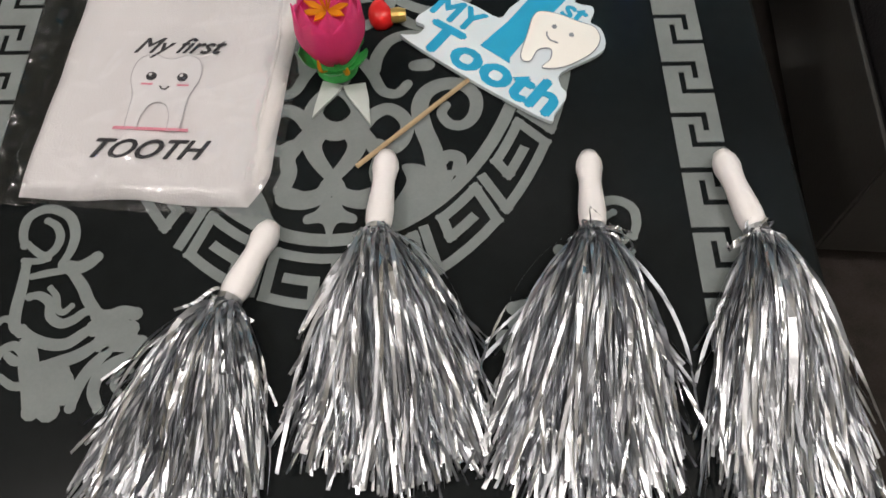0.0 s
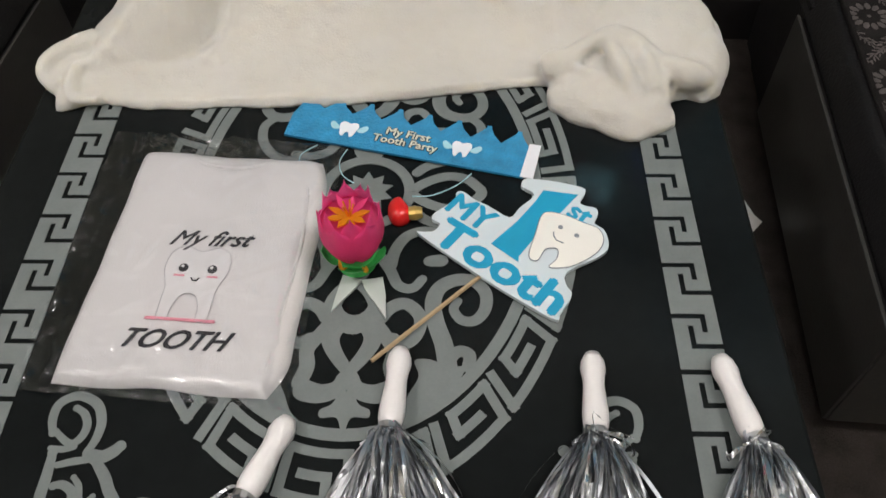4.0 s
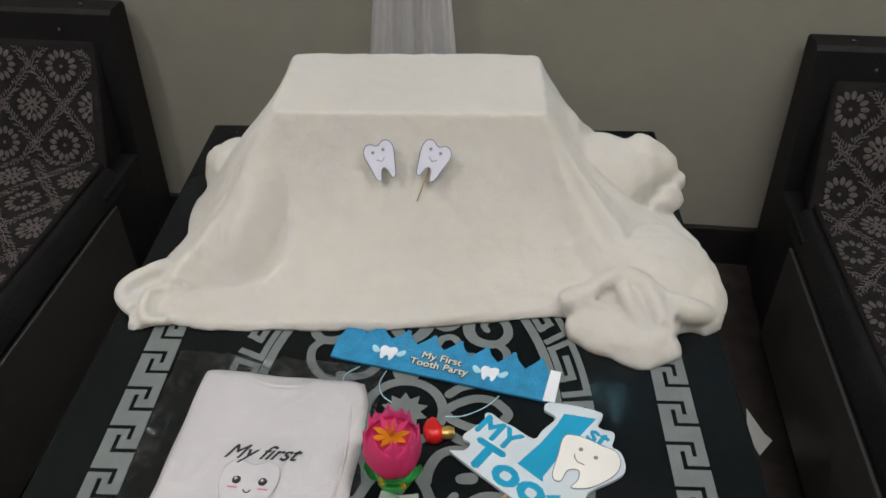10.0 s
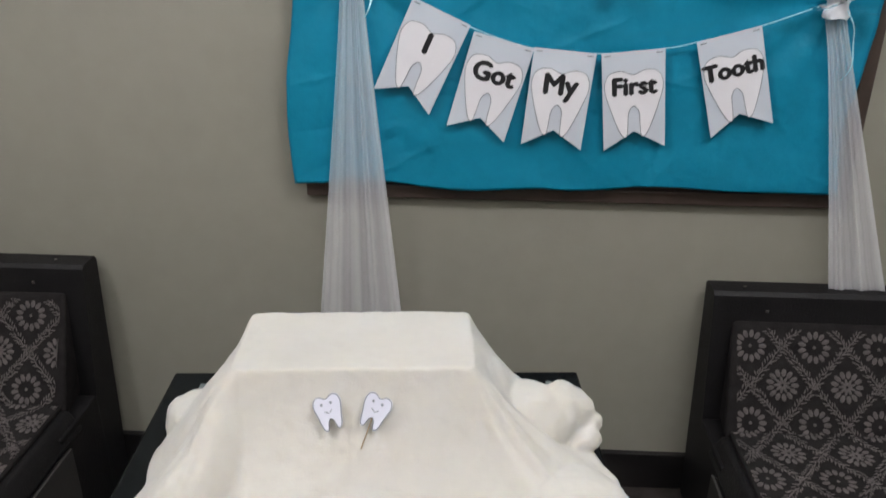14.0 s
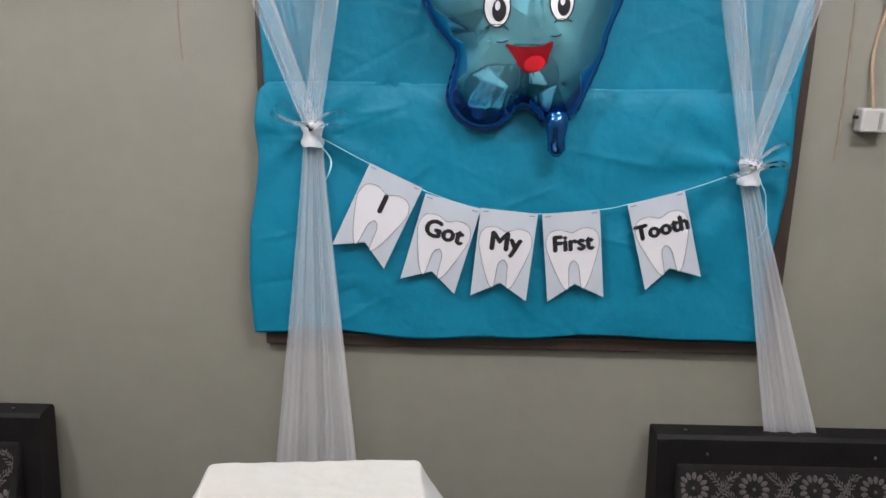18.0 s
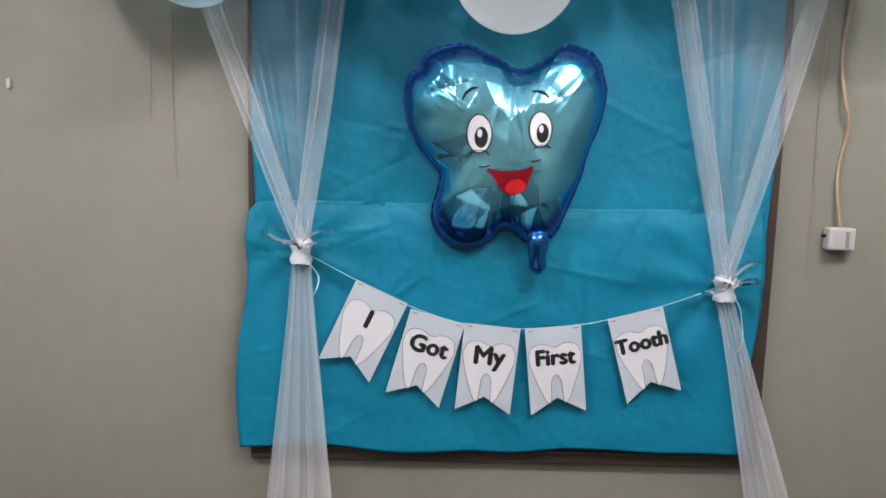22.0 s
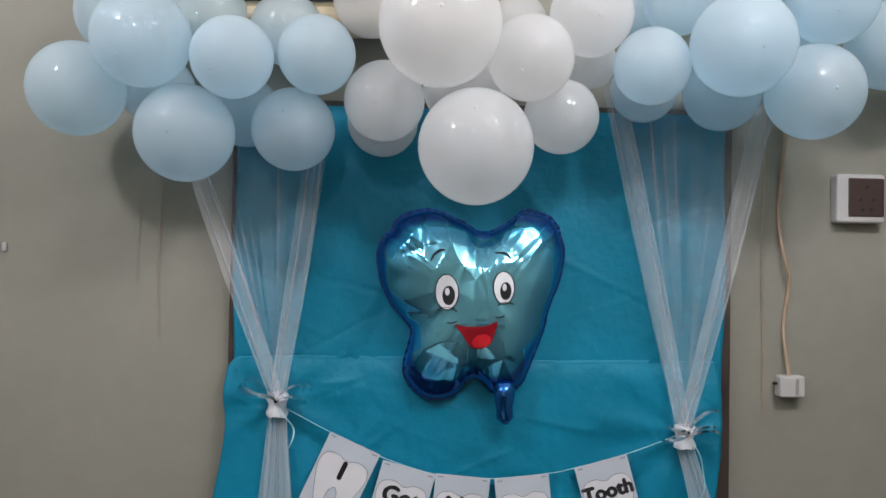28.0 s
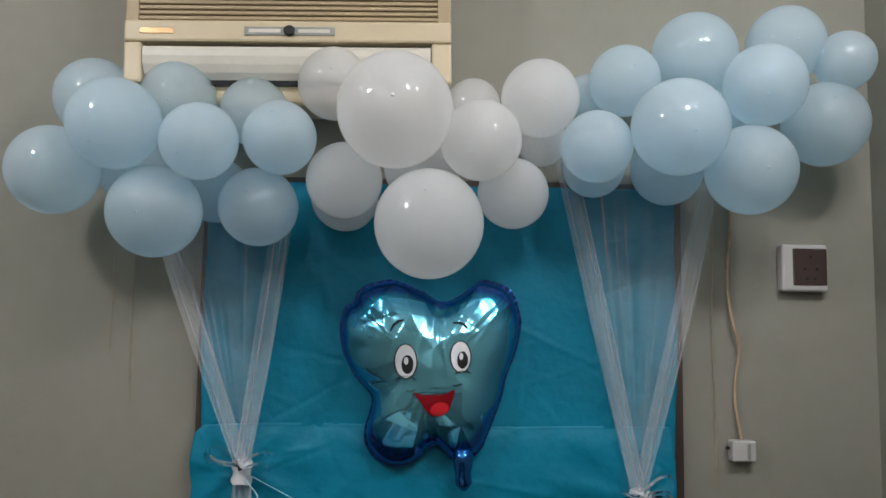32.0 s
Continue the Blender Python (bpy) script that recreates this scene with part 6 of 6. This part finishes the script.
for k in range(6):
    q = 2 * math.pi * (k + 0.25) / 6
    part("petal", petal(q, 0.01, 0.0295, 0.0262, TAB + 0.014, TAB + 0.079, 1.16, 0.007, 0.22), MAGENTA, lotus, "magenta plastic petal", True)
    part("inner_petal", petal(q + math.pi / 6, 0.009, 0.0282, 0.022, TAB + 0.016, TAB + 0.087, 1.0, 0.009, 0.3), MAGENTA, lotus, smooth=True)
# the open heart of the bud: a ring of blades that slopes to the middle
part("heart", lathe([(0.0268, TAB + 0.067), (0.02, TAB + 0.072), (0.012, TAB + 0.07), (0.004, TAB + 0.066), (0.001, TAB + 0.066)], 24, flat((LX, LY, 0))), MAGENTA, lotus, "pink middle of the bud", True)
for k in range(9):
    q = 2 * math.pi * (k + 0.2) / 9
    long = 0.024 if k % 2 else 0.02
    tilt = flat((LX, LY, TAB + 0.071)) @ Matrix.Rotation(q, 4, "Z") @ Matrix.Rotation(math.radians(-17), 4, "Y")
    blade = [(0.002, -0.0012), (long * 0.6, -0.0034), (long, 0.0), (long * 0.6, 0.0034), (0.002, 0.0012)]
    part("stamen", plate(blade, 0.0012, tilt), YELLOW if math.sin(q) < 0.35 else MAGENTA, lotus, "yellow inner blade" if math.sin(q) < 0.35 else "pink inner blade")
for k in range(5):
    part("filament", tube([(LX, LY, TAB + 0.068), (LX + 0.005 * math.cos(k * 1.3), LY + 0.005 * math.sin(k * 1.3), TAB + 0.088)], 0.0008, 6), YELLOW, lotus)
for q, high in ((-1.83, 0.046), (-1.05, 0.034)):
    part("stripe", petal(q, 0.0114, 0.0306, 0.0302, TAB + 0.014, TAB + high, 0.17, 0.0, 0.6), YELLOW, lotus, "yellow streak on the bud", True)
for k in range(5):
    q = 2 * math.pi * (k + 0.75) / 5
    part("leaf", petal(q, 0.008, 0.024, 0.031, TAB + 0.009, TAB + 0.03, 1.0, 0.002), GREEN, lotus, "green plastic leaf", True)
part("base", lathe([(0.014, TAB), (0.018, TAB + 0.004), (0.016, TAB + 0.018), (0.02, TAB + 0.022)], 20, flat((LX, LY, 0))), GREEN, lotus, "round green base")
for pts in ([(-0.178, -1.104), (-0.16, -1.108), (-0.166, -1.12), (-0.174, -1.131), (-0.182, -1.144), (-0.1812, -1.13)], [(-0.16, -1.1085), (-0.141, -1.104), (-0.1365, -1.12), (-0.1325, -1.148), (-0.142, -1.135), (-0.155, -1.119)]):
    part("prong", plate(pts, 0.0025, flat((0, 0, TAB + 0.0015))), FIN, lotus, "milky plastic prong")
REDP = mat("red_gloss_plastic", (0.60, 0.012, 0.012), 0.25, vary=0.05, scale=30)
BRASS = mat("brass", (0.70, 0.48, 0.16), 0.28, metal=1.0)
charm = thing("red_charm", "small red heart charm with a brass end", "ornament", (-0.135, -1.03, TAB))
heart = smooth_loop([(-0.146, -1.03), (-0.1445, -1.018), (-0.1375, -1.0115), (-0.131, -1.0165), (-0.124, -1.027), (-0.123, -1.0355), (-0.131, -1.042), (-0.14, -1.041)], 4)
bm = bmesh.new()
levels = [[bm.verts.new((-0.134 + (p.x + 0.134) * k, -1.028 + (p.y + 1.028) * k, TAB + z)) for p in heart] for k, z in ((0.9, 0.0), (1.0, 0.004), (0.95, 0.011), (0.7, 0.0155), (0.3, 0.017))]
for a, b in zip(levels, levels[1:]):
    for i in range(len(heart)):
        bm.faces.new((a[i], a[(i + 1) % len(heart)], b[(i + 1) % len(heart)], b[i]))
bm.faces.new(levels[0])
bm.faces.new(levels[-1])
bmesh.ops.recalc_face_normals(bm, faces=bm.faces)
part("bead", bm, REDP, charm, smooth=True)
part("brass_end", tube([(-0.125, -1.031, TAB + 0.009), (-0.1185, -1.03, TAB + 0.009), (-0.112, -1.029, TAB + 0.009)], lambda s: 0.0065 + 0.0018 * math.sin(s * 18), 14), BRASS, charm, "ridged brass end")

# ---- tinsel pom-poms ----
HANDLE = mat("white_plastic_handle", (0.78, 0.76, 0.76), 0.35, vary=0.04, scale=20)
TINSEL = bpy.data.materials.new("silver_tinsel")
TINSEL.use_nodes = True
_nt = TINSEL.node_tree
_b = _nt.nodes["Principled BSDF"]
_b.inputs["Metallic"].default_value, _b.inputs["Roughness"].default_value = 1.0, 0.3
_g, _r = _nt.nodes.new("ShaderNodeNewGeometry"), _nt.nodes.new("ShaderNodeValToRGB")
_nt.links.new(_g.outputs["Random Per Island"], _r.inputs[0])
_r.color_ramp.elements[0].color, _r.color_ramp.elements[1].color = (0.31, 0.33, 0.355, 1), (0.76, 0.77, 0.8, 1)
_nt.links.new(_r.outputs[0], _b.inputs["Base Color"])
_f = _nt.nodes.new("ShaderNodeMath")
_f.operation = "MULTIPLY_ADD"
_f.inputs[1].default_value, _f.inputs[2].default_value = -0.3, 0.52
_nt.links.new(_g.outputs["Random Per Island"], _f.inputs[0])
_nt.links.new(_f.outputs[0], _b.inputs["Roughness"])


def build_pom(top, base, left, right, end_y, seed, strands=820):
    rnd = random.Random(seed)
    t = thing("tinsel_pom_pom", "silver tinsel pom-pom with a white plastic handle on the table", "pom-pom", (base[0], base[1], TAB), "tinsel pom-poms")
    a, b = Vector((top[0], top[1], TAB + 0.011)), Vector((base[0], base[1], TAB + 0.017))
    d = b - a
    rad = [0.0065, 0.0098, 0.0108, 0.0095, 0.0088, 0.0092, 0.0098, 0.0104, 0.0108, 0.0104, 0.0086]
    pts = [a + d * (k / 10) for k in range(11)]
    part("handle", tube(pts, lambda s: rad[min(10, int(s * 10 + 0.5))], 16), HANDLE, t, "white moulded handle", True)
    part("collar", tube([b - d * 0.02, b + d * 0.06], 0.0095, 12), TINSEL, t, "silver tape collar")
    bm = bmesh.new()
    for k in range(strands):
        u = rnd.random()
        stray = rnd.random() < 0.1
        ex = left + (right - left) * (u + (rnd.uniform(-0.22, 0.22) if stray else rnd.uniform(-0.09, 0.09)))
        ey = end_y + 0.022 * math.sin(math.pi * u) * -1 + rnd.uniform(-0.012, 0.03) + (0.07 * rnd.random() if rnd.random() < 0.35 else 0)
        end = Vector((ex, ey, TAB + 0.001 + 0.012 * rnd.random() ** 2))
        lift = rnd.uniform(0.002, 0.036) * (1 - 0.5 * abs(2 * u - 1))
        bend = rnd.uniform(-0.013, 0.013)
        w = rnd.uniform(0.0008, 0.0018) * (1.7 if rnd.random() < 0.03 else 1)
        tw0, tw = rnd.uniform(0, 6.28), rnd.uniform(-3.5, 3.5)
        if k % 70 == 0:
            # short loose ends that stand out round the collar
            q = rnd.uniform(-1.25, 1.25) + math.atan2(d.y, d.x)
            ln = rnd.uniform(0.012, 0.036)
            end = b + Vector((math.cos(q) * ln, math.sin(q) * ln, rnd.uniform(-0.012, 0.014)))
            lift = 0.012
        start = b + d * 0.03 + Vector((rnd.uniform(-0.007, 0.007), 0, rnd.uniform(-0.006, 0.007)))
        path = end - start
        side0 = Vector((path.y, -path.x, 0)).normalized()
        prev = None
        kink = rnd.uniform(0.3, 0.8)
        flare = rnd.uniform(0.6, 1.1)
        veer = rnd.uniform(-0.022, 0.022)
        cut = 0.0 if rnd.random() < 0.6 else rnd.uniform(0.05, 0.45)
        for i in range(17):
            s = cut + (1 - cut) * i / 16
            p = start + path * s + side0 * (bend * math.sin(math.pi * s) + 0.0014 * math.sin(s * 11 + tw0))
            p.x = start.x + path.x * s ** flare + bend * math.sin(math.pi * s) + veer * max(0.0, s - kink)
            p.z += lift * math.sin(math.pi * min(1.0, s * 1.25) ** 0.8) * (1 if s < 0.8 else (1 - s) * 5)
            p.z = max(p.z, TAB + 0.0012)
            q = tw0 * 0.4 + tw * s * 0.7 + (0.7 if s > kink else 0) + rnd.uniform(-0.34, 0.34)
            sd = side0 * math.cos(q) + Vector((0, 0, 1)) * math.sin(q)
            pair = [bm.verts.new(p - sd * w), bm.verts.new(p + sd * w)]
            pair[0].co.z, pair[1].co.z = max(pair[0].co.z, TAB + 0.001), max(pair[1].co.z, TAB + 0.001)
            if prev:
                bm.faces.new((prev[0], prev[1], pair[1], pair[0]))
            prev = pair
    tin = part("tinsel", bm, TINSEL, t, "shredded silver foil strands")
    tagged(tin, kind="stuff")
    return t


build_pom((-0.197, -1.252), (-0.216, -1.319), -0.292, -0.182, -1.462, 1)
build_pom((-0.1145, -1.182), (-0.1145, -1.255), -0.158, -0.026, -1.417, 2)
build_pom((0.047, -1.174), (0.048, -1.246), -0.02, 0.102, -1.422, 3)
build_pom((0.153, -1.168), (0.17, -1.241), 0.128, 0.226, -1.424, 4)
